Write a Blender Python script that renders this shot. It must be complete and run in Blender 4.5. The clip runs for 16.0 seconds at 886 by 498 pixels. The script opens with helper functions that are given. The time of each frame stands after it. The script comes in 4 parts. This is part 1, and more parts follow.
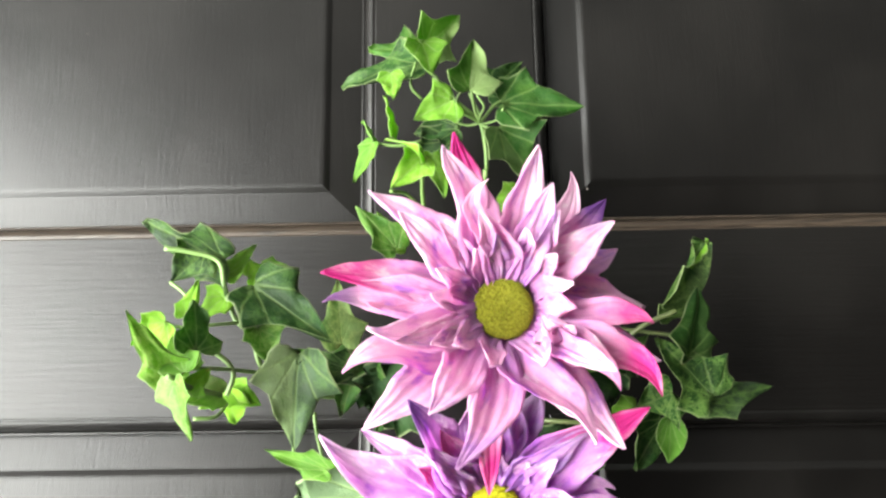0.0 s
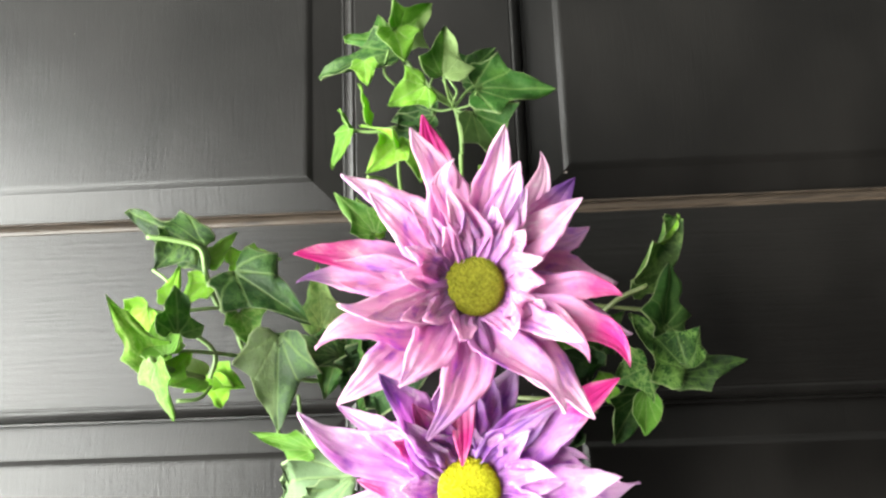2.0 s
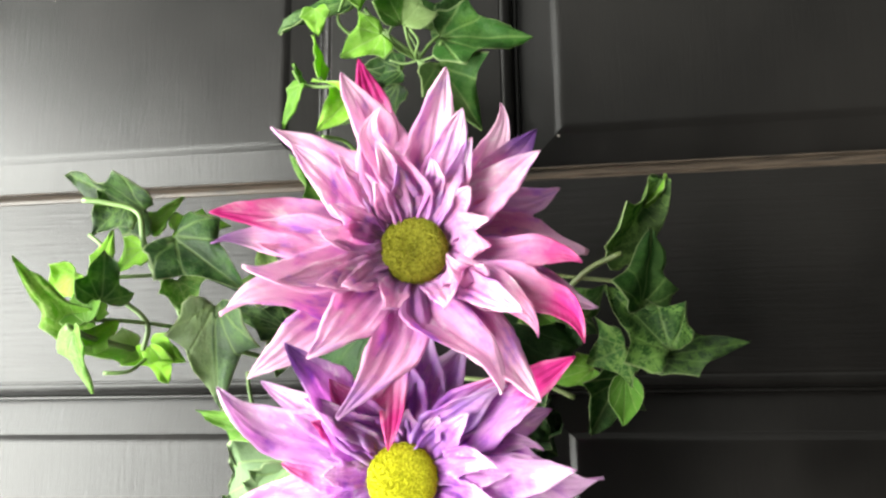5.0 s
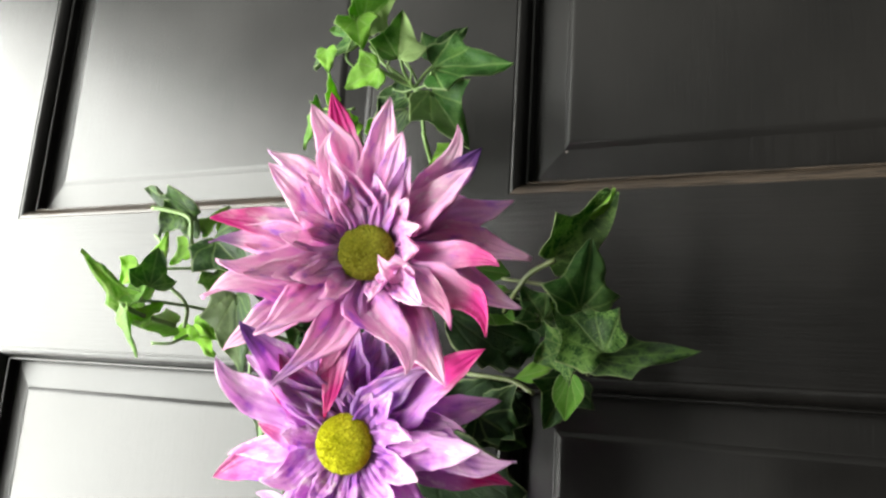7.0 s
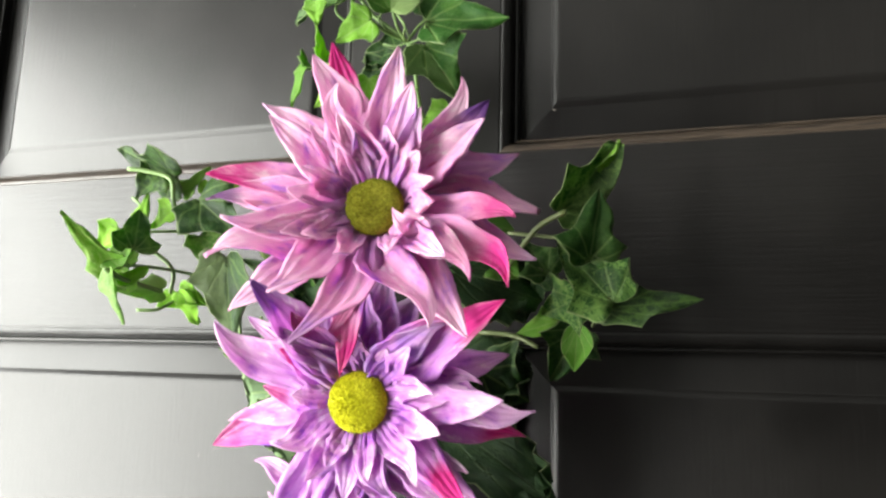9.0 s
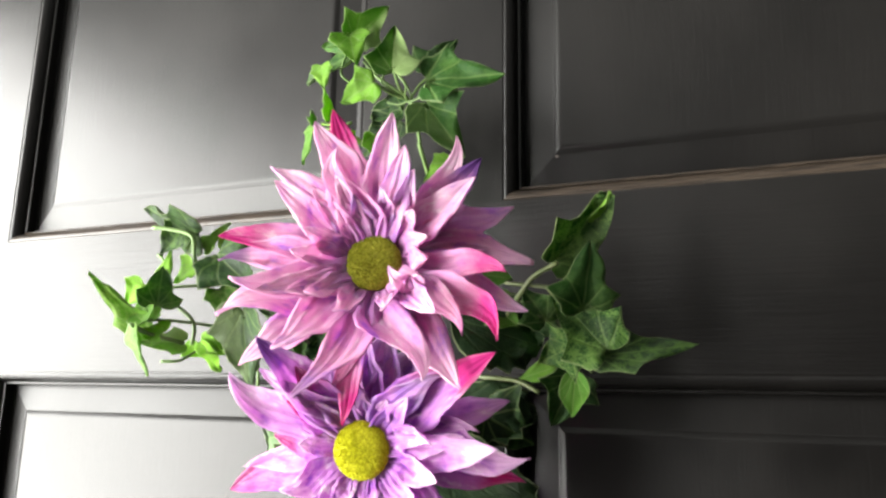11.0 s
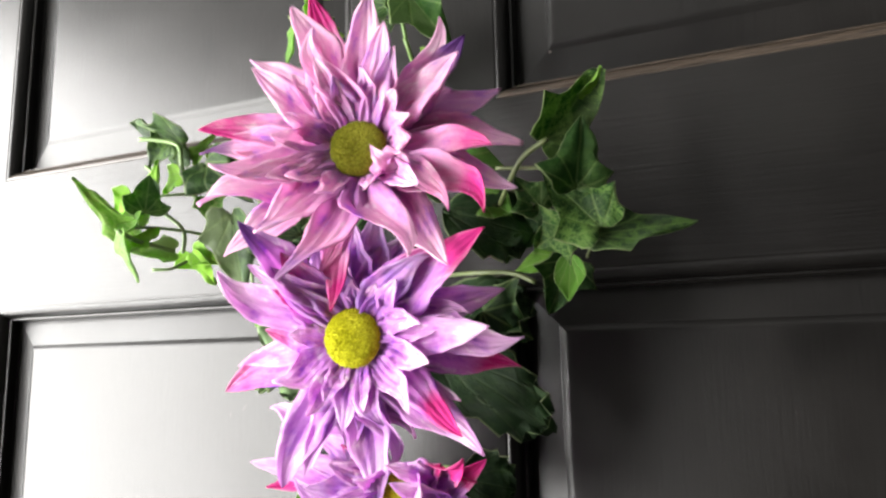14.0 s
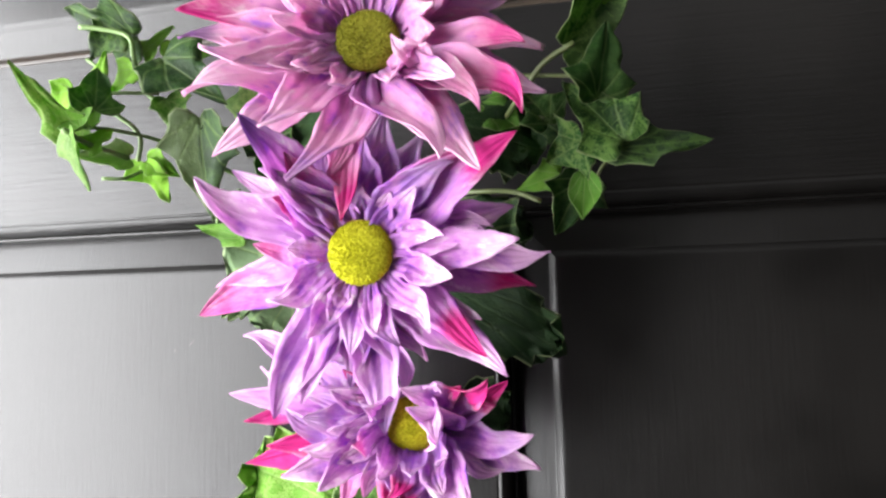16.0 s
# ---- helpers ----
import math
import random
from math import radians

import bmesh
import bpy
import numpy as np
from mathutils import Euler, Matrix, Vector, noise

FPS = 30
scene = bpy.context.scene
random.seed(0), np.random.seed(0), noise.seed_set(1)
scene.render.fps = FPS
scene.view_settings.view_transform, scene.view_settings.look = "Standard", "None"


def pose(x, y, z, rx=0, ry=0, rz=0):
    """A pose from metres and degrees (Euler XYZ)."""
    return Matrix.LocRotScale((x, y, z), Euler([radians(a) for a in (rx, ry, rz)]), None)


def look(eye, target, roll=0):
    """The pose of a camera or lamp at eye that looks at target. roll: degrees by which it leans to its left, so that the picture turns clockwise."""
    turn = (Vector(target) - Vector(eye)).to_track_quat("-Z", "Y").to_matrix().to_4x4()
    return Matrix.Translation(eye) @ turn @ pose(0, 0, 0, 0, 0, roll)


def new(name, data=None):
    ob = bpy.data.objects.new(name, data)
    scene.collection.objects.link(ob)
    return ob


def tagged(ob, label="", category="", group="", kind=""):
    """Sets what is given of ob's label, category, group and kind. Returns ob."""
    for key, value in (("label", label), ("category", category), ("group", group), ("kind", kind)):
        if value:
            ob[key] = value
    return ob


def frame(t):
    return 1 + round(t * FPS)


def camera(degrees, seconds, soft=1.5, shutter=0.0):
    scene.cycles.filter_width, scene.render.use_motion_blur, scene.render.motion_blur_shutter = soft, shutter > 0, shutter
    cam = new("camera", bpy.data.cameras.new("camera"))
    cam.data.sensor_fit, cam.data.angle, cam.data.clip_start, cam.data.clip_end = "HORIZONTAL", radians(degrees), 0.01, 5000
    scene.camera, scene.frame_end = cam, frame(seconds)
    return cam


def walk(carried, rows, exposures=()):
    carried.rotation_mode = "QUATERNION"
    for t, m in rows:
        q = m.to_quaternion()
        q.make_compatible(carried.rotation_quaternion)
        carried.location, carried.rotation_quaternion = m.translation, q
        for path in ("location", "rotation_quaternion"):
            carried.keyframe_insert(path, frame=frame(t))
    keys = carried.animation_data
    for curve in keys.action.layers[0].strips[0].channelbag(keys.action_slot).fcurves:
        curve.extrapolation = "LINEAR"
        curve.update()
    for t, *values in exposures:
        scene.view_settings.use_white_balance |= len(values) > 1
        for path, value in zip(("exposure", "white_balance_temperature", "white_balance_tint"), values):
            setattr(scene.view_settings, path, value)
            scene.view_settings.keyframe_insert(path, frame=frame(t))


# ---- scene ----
cam = camera(64.1, 16.0, soft=2.5)
PATH = [
    (0, (-0.002, -0.395, 1.516), (-0.034, 1.57, 1.889), -0.8),
    (0.5, (0.006, -0.402, 1.517), (-0.025, 1.567, 1.87), -1.5),
    (1, (0.01, -0.413, 1.522), (-0.042, 1.551, 1.897), -1.9),
    (1.5, (0.013, -0.407, 1.519), (-0.036, 1.557, 1.894), -1.7),
    (2, (0.013, -0.4, 1.506), (-0.041, 1.564, 1.879), -2.1),
    (2.5, (0.011, -0.4, 1.504), (-0.041, 1.569, 1.849), -1.6),
    (3, (0.022, -0.405, 1.502), (-0.047, 1.566, 1.833), -2.8),
    (3.5, (0.029, -0.409, 1.501), (-0.124, 1.558, 1.833), -3.0),
    (4, (0.047, -0.39, 1.497), (-0.169, 1.569, 1.834), -2.5),
    (4.5, (0.038, -0.362, 1.495), (-0.155, 1.597, 1.847), -4.0),
    (5, (0.062, -0.361, 1.498), (-0.194, 1.589, 1.862), -0.8),
    (7.5, (0.176, -0.377, 1.48), (-0.667, 1.394, 1.867), 2.7),
    (8, (0.175, -0.381, 1.469), (-0.678, 1.394, 1.818), 1.3),
    (8.5, (0.16, -0.385, 1.471), (-0.58, 1.443, 1.806), 2.4),
    (9, (0.135, -0.379, 1.477), (-0.456, 1.501, 1.817), 1.6),
    (11.5, (0.166, -0.389, 1.489), (-0.559, 1.431, 1.892), 0.8),
    (12, (0.167, -0.38, 1.487), (-0.519, 1.459, 1.874), -0.0),
    (12.5, (0.162, -0.378, 1.483), (-0.535, 1.462, 1.843), -0.2),
    (13, (0.167, -0.372, 1.471), (-0.552, 1.462, 1.819), -0.3),
    (13.5, (0.169, -0.369, 1.464), (-0.575, 1.458, 1.792), -1.3),
    (14, (0.167, -0.368, 1.452), (-0.595, 1.454, 1.77), -1.1),
    (14.5, (0.152, -0.371, 1.435), (-0.597, 1.46, 1.727), -0.7),
    (15, (0.14, -0.367, 1.435), (-0.575, 1.486, 1.673), -0.9),
    (15.5, (0.12, -0.366, 1.435), (-0.484, 1.528, 1.653), -0.6),
    (16, (0.105, -0.36, 1.437), (-0.343, 1.58, 1.633), -1.2),
]
walk(cam, [(t, look(eye, target, roll)) for t, eye, target, roll in PATH], exposures=[(0.0, -0.04, 6550, 7), (3.5, -0.06, 6550, 6), (5.0, -0.16, 6600, 6), (8.0, -0.46, 6600, 6), (9.0, -0.42, 6600, 7), (12.5, -0.18, 6600, 11), (14.5, -0.36, 6500, 12), (16.0, -0.53, 6300, 13)])

# ---- light: overcast day as a lamp in one tall unseen opening, added in the side wall ----
world = bpy.data.worlds.new("sky")
scene.world = world
world.use_nodes = True
wn = world.node_tree.nodes
sky = wn.new("ShaderNodeTexSky")
sky.sky_type, sky.sun_disc = "NISHITA", False
sky.sun_elevation, sky.sun_rotation = radians(40), radians(250)
wn["Background"].inputs["Strength"].default_value = 0.1
world.node_tree.links.new(sky.outputs["Color"], wn["Background"].inputs["Color"])

OPEN_Y, OPEN_Z = (-2.95, -0.28), (0.05, 2.31)
lamp = bpy.data.lights.new("daylight", "AREA")
lamp.shape, lamp.size, lamp.size_y = "RECTANGLE", OPEN_Z[1] - OPEN_Z[0], OPEN_Y[1] - OPEN_Y[0]
lamp.energy, lamp.color = 640, (1.0, 1.0, 0.97)
day = new("daylight", lamp)
day.matrix_world = look((-1.52, sum(OPEN_Y) / 2, sum(OPEN_Z) / 2), (0, sum(OPEN_Y) / 2, sum(OPEN_Z) / 2)) @ pose(0, 0, 0, 0, 0, 90)


# ---- materials ----
class Mat:
    """A node material with a principled shader, and short ways to add nodes."""

    def __init__(self, name, rough=0.5, metal=0.0, spec=0.5):
        self.m = bpy.data.materials.new(name)
        self.m.use_nodes = True
        self.t = self.m.node_tree
        self.p = self.t.nodes["Principled BSDF"]
        self.p.inputs["Roughness"].default_value = rough
        self.p.inputs["Metallic"].default_value = metal
        self.p.inputs["Specular IOR Level"].default_value = spec

    def node(self, kind, **inputs):
        n = self.t.nodes.new(kind)
        for k, v in inputs.items():
            self.put(n, k.replace("_", " "), v)
        return n

    def put(self, n, socket, v):
        s = n.inputs[int(socket)] if socket.isdigit() else n.inputs[socket]
        if isinstance(v, bpy.types.NodeSocket):
            self.t.links.new(v, s)
        else:
            s.default_value = v

    def math(self, op, a, b=0.0, clamp=False):
        n = self.t.nodes.new("ShaderNodeMath")
        n.operation, n.use_clamp = op, clamp
        self.put(n, "0", a)
        self.put(n, "1", b)
        return n.outputs[0]

    def scaled(self, coords, scale, offset=None):
        n = self.t.nodes.new("ShaderNodeMapping")
        self.put(n, "Vector", coords)
        n.inputs["Scale"].default_value = scale
        if offset is not None:
            self.put(n, "Location", offset)
        return n.outputs[0]

    def noise(self, coords, scale, detail=4, rough=0.55):
        n = self.t.nodes.new("ShaderNodeTexNoise")
        self.put(n, "Vector", coords)
        n.inputs["Scale"].default_value, n.inputs["Detail"].default_value, n.inputs["Roughness"].default_value = scale, detail, rough
        return n.outputs[0]

    def span(self, value, lo, hi, to_lo=0.0, to_hi=1.0):
        n = self.t.nodes.new("ShaderNodeMapRange")
        n.interpolation_type = "SMOOTHSTEP"
        for i, v in enumerate((value, lo, hi, to_lo, to_hi)):
            self.put(n, str(i), v)
        return n.outputs[0]

    def ramp(self, value, *stops):
        n = self.t.nodes.new("ShaderNodeValToRGB")
        self.put(n, "Fac", value)
        e = n.color_ramp.elements
        while len(e) < len(stops):
            e.new(0.5)
        for el, (at, c) in zip(e, stops):
            el.position, el.color = at, (*c, 1)
        return n.outputs[0]

    def mix(self, fac, a, b):
        n = self.t.nodes.new("ShaderNodeMix")
        n.data_type = "RGBA"
        self.put(n, "0", fac)
        for i, v in ((6, a), (7, b)):
            self.put(n, str(i), (*v, 1) if isinstance(v, tuple) else v)
        return n.outputs[2]

    def coords(self, which="Object"):
        return self.t.nodes.new("ShaderNodeTexCoord").outputs[which]

    def prop(self, name):
        n = self.t.nodes.new("ShaderNodeAttribute")
        n.attribute_type, n.attribute_name = "OBJECT", name
        return n.outputs["Fac"]

    def luck(self):
        return self.t.nodes.new("ShaderNodeObjectInfo").outputs["Random"]

    def bump(self, height, strength, distance):
        n = self.t.nodes.new("ShaderNodeBump")
        self.put(n, "Height", height)
        n.inputs["Strength"].default_value, n.inputs["Distance"].default_value = strength, distance
        self.t.links.new(n.outputs[0], self.p.inputs["Normal"])
        return n

    def colour(self, c):
        self.put(self.p, "Base Color", (*c, 1) if isinstance(c, tuple) else c)

    def thin(self, c, amount):
        """Lets some light through, as cloth and leaves do."""
        back = self.t.nodes.new("ShaderNodeBsdfTranslucent")
        self.put(back, "Color", c)
        mix = self.t.nodes.new("ShaderNodeMixShader")
        mix.inputs[0].default_value = amount
        out = self.t.nodes["Material Output"]
        self.t.links.new(self.p.outputs[0], mix.inputs[1])
        self.t.links.new(back.outputs[0], mix.inputs[2])
        self.t.links.new(mix.outputs[0], out.inputs["Surface"])


def paint(name, grain, dust=0.0):
    """Brushed black paint: fine ridges along the grain, dull patches, a little dust in the hollows."""
    m = Mat(name, 0.36, 0, 0.31)
    c = m.coords("Object")
    scale = {"x": (7, 60, 200), "z": (240, 60, 15)}[grain]
    bend = m.t.nodes.new("ShaderNodeVectorMath")
    bend.operation = "MULTIPLY_ADD"
    m.put(bend, "0", m.t.nodes.new("ShaderNodeTexNoise").outputs["Color"])
    m.put(bend, "1", (0.008, 0.008, 0.008))
    m.put(bend, "2", c)
    streak = m.noise(m.scaled(bend.outputs[0], scale), 2.2, 6, 0.7)
    broad = m.noise(c, 9.0, 4, 0.6)
    fine = m.noise(c, 240.0, 3, 0.6)
    base = m.mix(m.span(broad, 0.35, 0.7), (0.0026, 0.0023, 0.0021), (0.0052, 0.0046, 0.0041))
    if dust:
        base = m.mix(m.math("MULTIPLY", m.span(m.noise(m.scaled(c, (14, 80, 300)), 3.0), 0.25, 0.6), dust), base, (0.048, 0.035, 0.025))
    spots = m.span(m.noise(c, 75.0, 2, 0.4), 0.80, 0.82)
    base = m.mix(m.math("MULTIPLY", spots, 0.5), base, (0.3, 0.28, 0.25))
    m.colour(base)
    m.put(m.p, "Roughness", m.math("ADD", m.span(broad, 0.3, 0.75, 0.26, 0.34), m.math("MULTIPLY", streak, 0.06)))
    m.bump(m.math("ADD", m.math("MULTIPLY", streak, 1.0), m.math("MULTIPLY", fine, 0.3)), 0.55 if grain == "x" else 0.27, 0.0006)
    return m.m


PAINT_ACROSS = paint("black_paint_brushed_across", "x")
PAINT_UP = paint("black_paint_brushed_upward", "z")
PAINT_DUSTY = paint("black_paint_dusty_edge", "x", 0.85)


def plaster(name, c):
    m = Mat(name, 0.85)
    n = m.noise(m.coords(), 7.0, 6)
    m.colour(m.mix(n, tuple(v * 0.88 for v in c), c))
    m.bump(m.noise(m.coords(), 120.0), 0.3, 0.001)
    return m.m


# near-black walls, out of view, keep the door's reflections dark
WALL_DARK = plaster("dull_brown_plaster", (0.007, 0.0062, 0.0055))
# paler unseen right wall, an added reflector for the door's right side
WALL_FILL = plaster("brown_plaster", (0.024, 0.021, 0.019))
# unseen ceiling, pale enough to send some fill down
CEILING = plaster("brown_ceiling", (0.24, 0.237, 0.23))
SCREED = plaster("grey_stone_floor", (0.045, 0.043, 0.041))


def silk(name, violet_base, pale, mid, deep, streaks, edge_white):
    """Dyed satin: colour runs along the petal, violet near the base, dyed tips on some."""
    m = Mat(name, 0.6, 0, 0.12)
    uv = m.coords("UV")
    off = m.t.nodes.new("ShaderNodeCombineXYZ")
    m.put(off, "X", m.math("MULTIPLY", m.luck(), 37.0))
    m.put(off, "Y", m.math("MULTIPLY", m.luck(), 91.0))
    run = m.noise(m.scaled(uv, (4.6, 3.3, 1), off.outputs[0]), 1.0, 6, 0.66)
    fine = m.noise(m.scaled(uv, (30.0, 3.6, 1), off.outputs[0]), 1.0, 4, 0.65)
    blot = m.noise(m.scaled(uv, (3.2, 2.9, 1), off.outputs[0]), 1.0, 4, 0.6)
    tone = m.math("ADD", m.math("MULTIPLY", run, 0.8), m.math("MULTIPLY", fine, 0.2))
    col = m.ramp(tone, (0.36, deep), (0.44, mid), (0.51, pale), (0.565, pale), (0.62, streaks))
    sep = m.t.nodes.new("ShaderNodeSeparateXYZ")
    m.put(sep, "Vector", uv)
    along = sep.outputs["Y"]
    base = m.math("MULTIPLY", m.span(along, 0.62, 0.08), m.span(blot, 0.30, 0.52))
    col = m.mix(m.math("MULTIPLY", base, 0.45), col, violet_base)
    col = m.mix(m.math("MULTIPLY", m.prop("violet"), m.span(blot, 0.36, 0.6)), col, (0.50, 0.23, 0.72))
    tip = m.math("MULTIPLY", m.span(m.math("ADD", along, m.math("MULTIPLY", blot, 0.35)), 0.72, 1.0), m.prop("dyed_tip"))
    col = m.mix(m.math("MULTIPLY", tip, m.span(run, 0.64, 0.48, 0.7, 1.0)), col, (0.60, 0.035, 0.25))
    rim = m.t.nodes.new("ShaderNodeVertexColor")
    rim.layer_name = "rim"
    edge = m.math("MULTIPLY", m.math("MULTIPLY", rim.outputs["Color"], m.span(blot, 0.42, 0.6)), edge_white)
    col = m.mix(edge, col, (0.90, 0.80, 0.86))
    bleach = m.math("MULTIPLY", m.span(m.math("ADD", along, m.math("MULTIPLY", run, 0.8)), 0.85, 1.35), m.prop("pale_tip"))
    col = m.mix(bleach, col, (0.87, 0.71, 0.80))
    dark = m.math("MULTIPLY", m.span(m.math("ADD", along, m.math("MULTIPLY", blot, 0.3)), 0.84, 1.05), m.prop("dark_tip"))
    col = m.mix(dark, col, (0.10, 0.03, 0.22))
    m.colour(col)
    m.bump(m.math("ADD", m.math("MULTIPLY", fine, 1.7), m.math("MULTIPLY", m.noise(m.scaled(uv, (6, 7, 1), off.outputs[0]), 1.0, 5), 3.0)), 0.45, 0.0016)
    m.thin(col, 0.52)
    return m.m


SILK_ROSE = silk("rose_satin", (0.46, 0.19, 0.66), (0.80, 0.42, 0.64), (0.72, 0.33, 0.61), (0.48, 0.19, 0.63), (0.92, 0.75, 0.82), 0.06)
SILK_VIOLET = silk("violet_satin", (0.42, 0.15, 0.60), (0.69, 0.32, 0.68), (0.56, 0.20, 0.61), (0.34, 0.11, 0.56), (0.92, 0.78, 0.87), 0.25)


def fuzz(name, low, high):
    m = Mat(name, 0.9, 0, 0.1)
    n = m.noise(m.coords(), 900.0, 2, 0.6)
    m.colour(m.mix(m.span(n, 0.3, 0.7), low, high))
    m.bump(n, 0.6, 0.0008)
    return m.m


FUZZ_OLIVE = fuzz("olive_flock", (0.17, 0.16, 0.015), (0.32, 0.32, 0.035))
FUZZ_LIME = fuzz("yellow_green_flock", (0.34, 0.33, 0.012), (0.62, 0.61, 0.035))


def leafy(name, plain=False):
    """Printed cloth leaf: tone by the piece, pale veins from the stalk, speckled on some."""
    m = Mat(name, 0.42, 0, 0.3)
    uv = m.coords("UV")
    off = m.t.nodes.new("ShaderNodeCombineXYZ")
    m.put(off, "X", m.math("MULTIPLY", m.luck(), 53.0))
    tone = m.prop("tone")
    big = m.noise(m.scaled(uv, (2.2, 2.2, 1), off.outputs[0]), 1.0, 3)
    fine = m.noise(m.scaled(uv, (26, 26, 1), off.outputs[0]), 1.0, 3, 0.65)
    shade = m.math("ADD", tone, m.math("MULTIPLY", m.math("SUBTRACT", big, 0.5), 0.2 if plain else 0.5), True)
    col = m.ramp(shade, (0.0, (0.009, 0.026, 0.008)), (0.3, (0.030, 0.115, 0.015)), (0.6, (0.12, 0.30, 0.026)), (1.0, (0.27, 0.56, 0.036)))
    col = m.mix(m.math("MULTIPLY", m.prop("grey"), 0.8), col, (0.16, 0.20, 0.145))
    sep = m.t.nodes.new("ShaderNodeSeparateXYZ")
    m.put(sep, "Vector", uv)
    x, y = m.math("ABSOLUTE", m.math("SUBTRACT", sep.outputs[0], 0.5)), sep.outputs[1]
    ang = m.math("ARCTAN2", x, m.math("ADD", y, 0.02))
    far = m.math("SQRT", m.math("ADD", m.math("MULTIPLY", x, x), m.math("MULTIPLY", y, y)))
    veins = None
    for a in (0.0, 0.52, 1.12) if not plain else (0.0, 0.32, 0.66):
        d = m.math("MULTIPLY", m.math("ABSOLUTE", m.math("SUBTRACT", ang, a)), far)
        v = m.span(d, 0.022, 0.006)
        veins = v if veins is None else m.math("MAXIMUM", veins, v)
    col = m.mix(m.math("MULTIPLY", veins, m.span(tone, 0.0, 0.8, 0.26 if not plain else 0.03, 0.40)), col, (0.30, 0.44, 0.14))
    veil = m.span(m.noise(m.scaled(uv, (9, 9, 1), off.outputs[0]), 1.0, 4, 0.7), 0.45, 0.7)
    col = m.mix(m.math("MULTIPLY", veil, 0.12), col, (0.10, 0.16, 0.04))
    # a net of fine pale veins between the main ones, wandering and broken
    net = m.t.nodes.new("ShaderNodeTexVoronoi")
    net.feature = "DISTANCE_TO_EDGE"
    bent = m.t.nodes.new("ShaderNodeVectorMath")
    bent.operation = "MULTIPLY_ADD"
    wander = m.t.nodes.new("ShaderNodeTexNoise")
    m.put(wander, "Vector", m.scaled(uv, (7, 7, 1), off.outputs[0]))
    m.put(bent, "0", wander.outputs["Color"])
    m.put(bent, "1", (0.22, 0.22, 0.0))
    m.put(bent, "2", uv)
    m.put(net, "Vector", m.scaled(bent.outputs[0], (7.5, 6, 1), off.outputs[0]))
    net.inputs["Scale"].default_value = 1.0
    lace = m.math("MULTIPLY", m.span(net.outputs["Distance"], 0.17, 0.03), m.span(big, 0.36, 0.56, 0.15, 1.0))
    fleck = m.math("MAXIMUM", m.math("MULTIPLY", lace, m.span(m.prop("speckle"), 0.0, 1.0, 0.05 if plain else 0.16, 0.9)), m.math("MULTIPLY", m.span(m.noise(m.scaled(uv, (21, 21, 1), off.outputs[0]), 1.0, 4, 0.75), 0.56, 0.64), m.math("MULTIPLY", m.prop("speckle"), 0.7)))
    col = m.mix(m.math("MULTIPLY", fleck, 0.75), col, m.mix(tone, (0.15, 0.31, 0.06), (0.55, 0.72, 0.22)))
    # one half paler along the midrib on some
    half = m.math("MULTIPLY", m.span(m.math("ADD", sep.outputs[0], m.math("MULTIPLY", m.math("SUBTRACT", big, 0.5), 0.35)), 0.50, 0.56), m.prop("halved"))
    col = m.mix(m.math("MULTIPLY", half, 0.6), col, (0.36, 0.47, 0.20))
    rim = m.t.nodes.new("ShaderNodeVertexColor")
    rim.layer_name = "rim"
    col = m.mix(m.math("MULTIPLY", rim.outputs["Color"], 0.55), col, (0.38, 0.46, 0.22))
    m.colour(col)
    m.put(m.p, "Roughness", m.span(fine, 0.3, 0.7, 0.38, 0.6) if not plain else 0.7)
    m.bump(m.math("SUBTRACT", m.math("MULTIPLY", fine, 0.9), m.math("ADD", m.math("MULTIPLY", veins, 0.8), m.math("MULTIPLY", lace, 0.7))), 0.6, 0.0007)
    m.thin(col, 0.3 if plain else 0.52)
    return m.m


LEAF_IVY = leafy("ivy_cloth")
LEAF_PLAIN = leafy("plain_leaf_cloth", True)


def stalk_green(name, low, high):
    m = Mat(name, 0.5)
    n = m.noise(m.coords(), 160.0)
    m.colour(m.mix(n, low, high))
    m.bump(n, 0.3, 0.0004)
    return m.m


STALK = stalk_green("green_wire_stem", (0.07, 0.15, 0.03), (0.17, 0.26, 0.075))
# darker, more olive copy for the sprig in shade; the shade is in the colour
STALK_SHADED = stalk_green("olive_wire_stem", (0.05, 0.07, 0.018), (0.12, 0.15, 0.05))



# ---- building helpers ----
def thing(name, at, label, category, group="", kind=""):
    ob = new(name)
    ob.empty_display_size = 0.02
    ob.location = at
    return tagged(ob, label, category, group, kind)


def origin(ob):
    return Vector(ob.location) + (origin(ob.parent) if ob.parent else Vector())


def mesh_part(name, verts, faces, material, parent, label="", uvs=None, smooth=True, rim=None):
    """One mesh in world metres, hung under parent."""
    o = origin(parent) if parent else Vector()
    me = bpy.data.meshes.new(name)
    me.from_pydata([tuple(Vector(v) - o) for v in verts], [], faces)
    me.materials.append(material)
    if uvs is not None:
        layer = me.uv_layers.new(name="UVMap")
        for loop in me.loops:
            layer.data[loop.index].uv = uvs[loop.vertex_index]
    if rim is not None:
        layer = me.color_attributes.new("rim", "FLOAT_COLOR", "POINT")
        for i, v in enumerate(rim):
            layer.data[i].color = (v, v, v, 1)
    if smooth:
        # a number counts the faces that are smooth; those after it, the cut rim of a cloth piece, stay crisp
        n = len(me.polygons) if smooth is True else smooth
        me.polygons.foreach_set("use_smooth", [i < n for i in range(len(me.polygons))])
    ob = new(name, me)
    ob.parent = parent
    return tagged(ob, label)


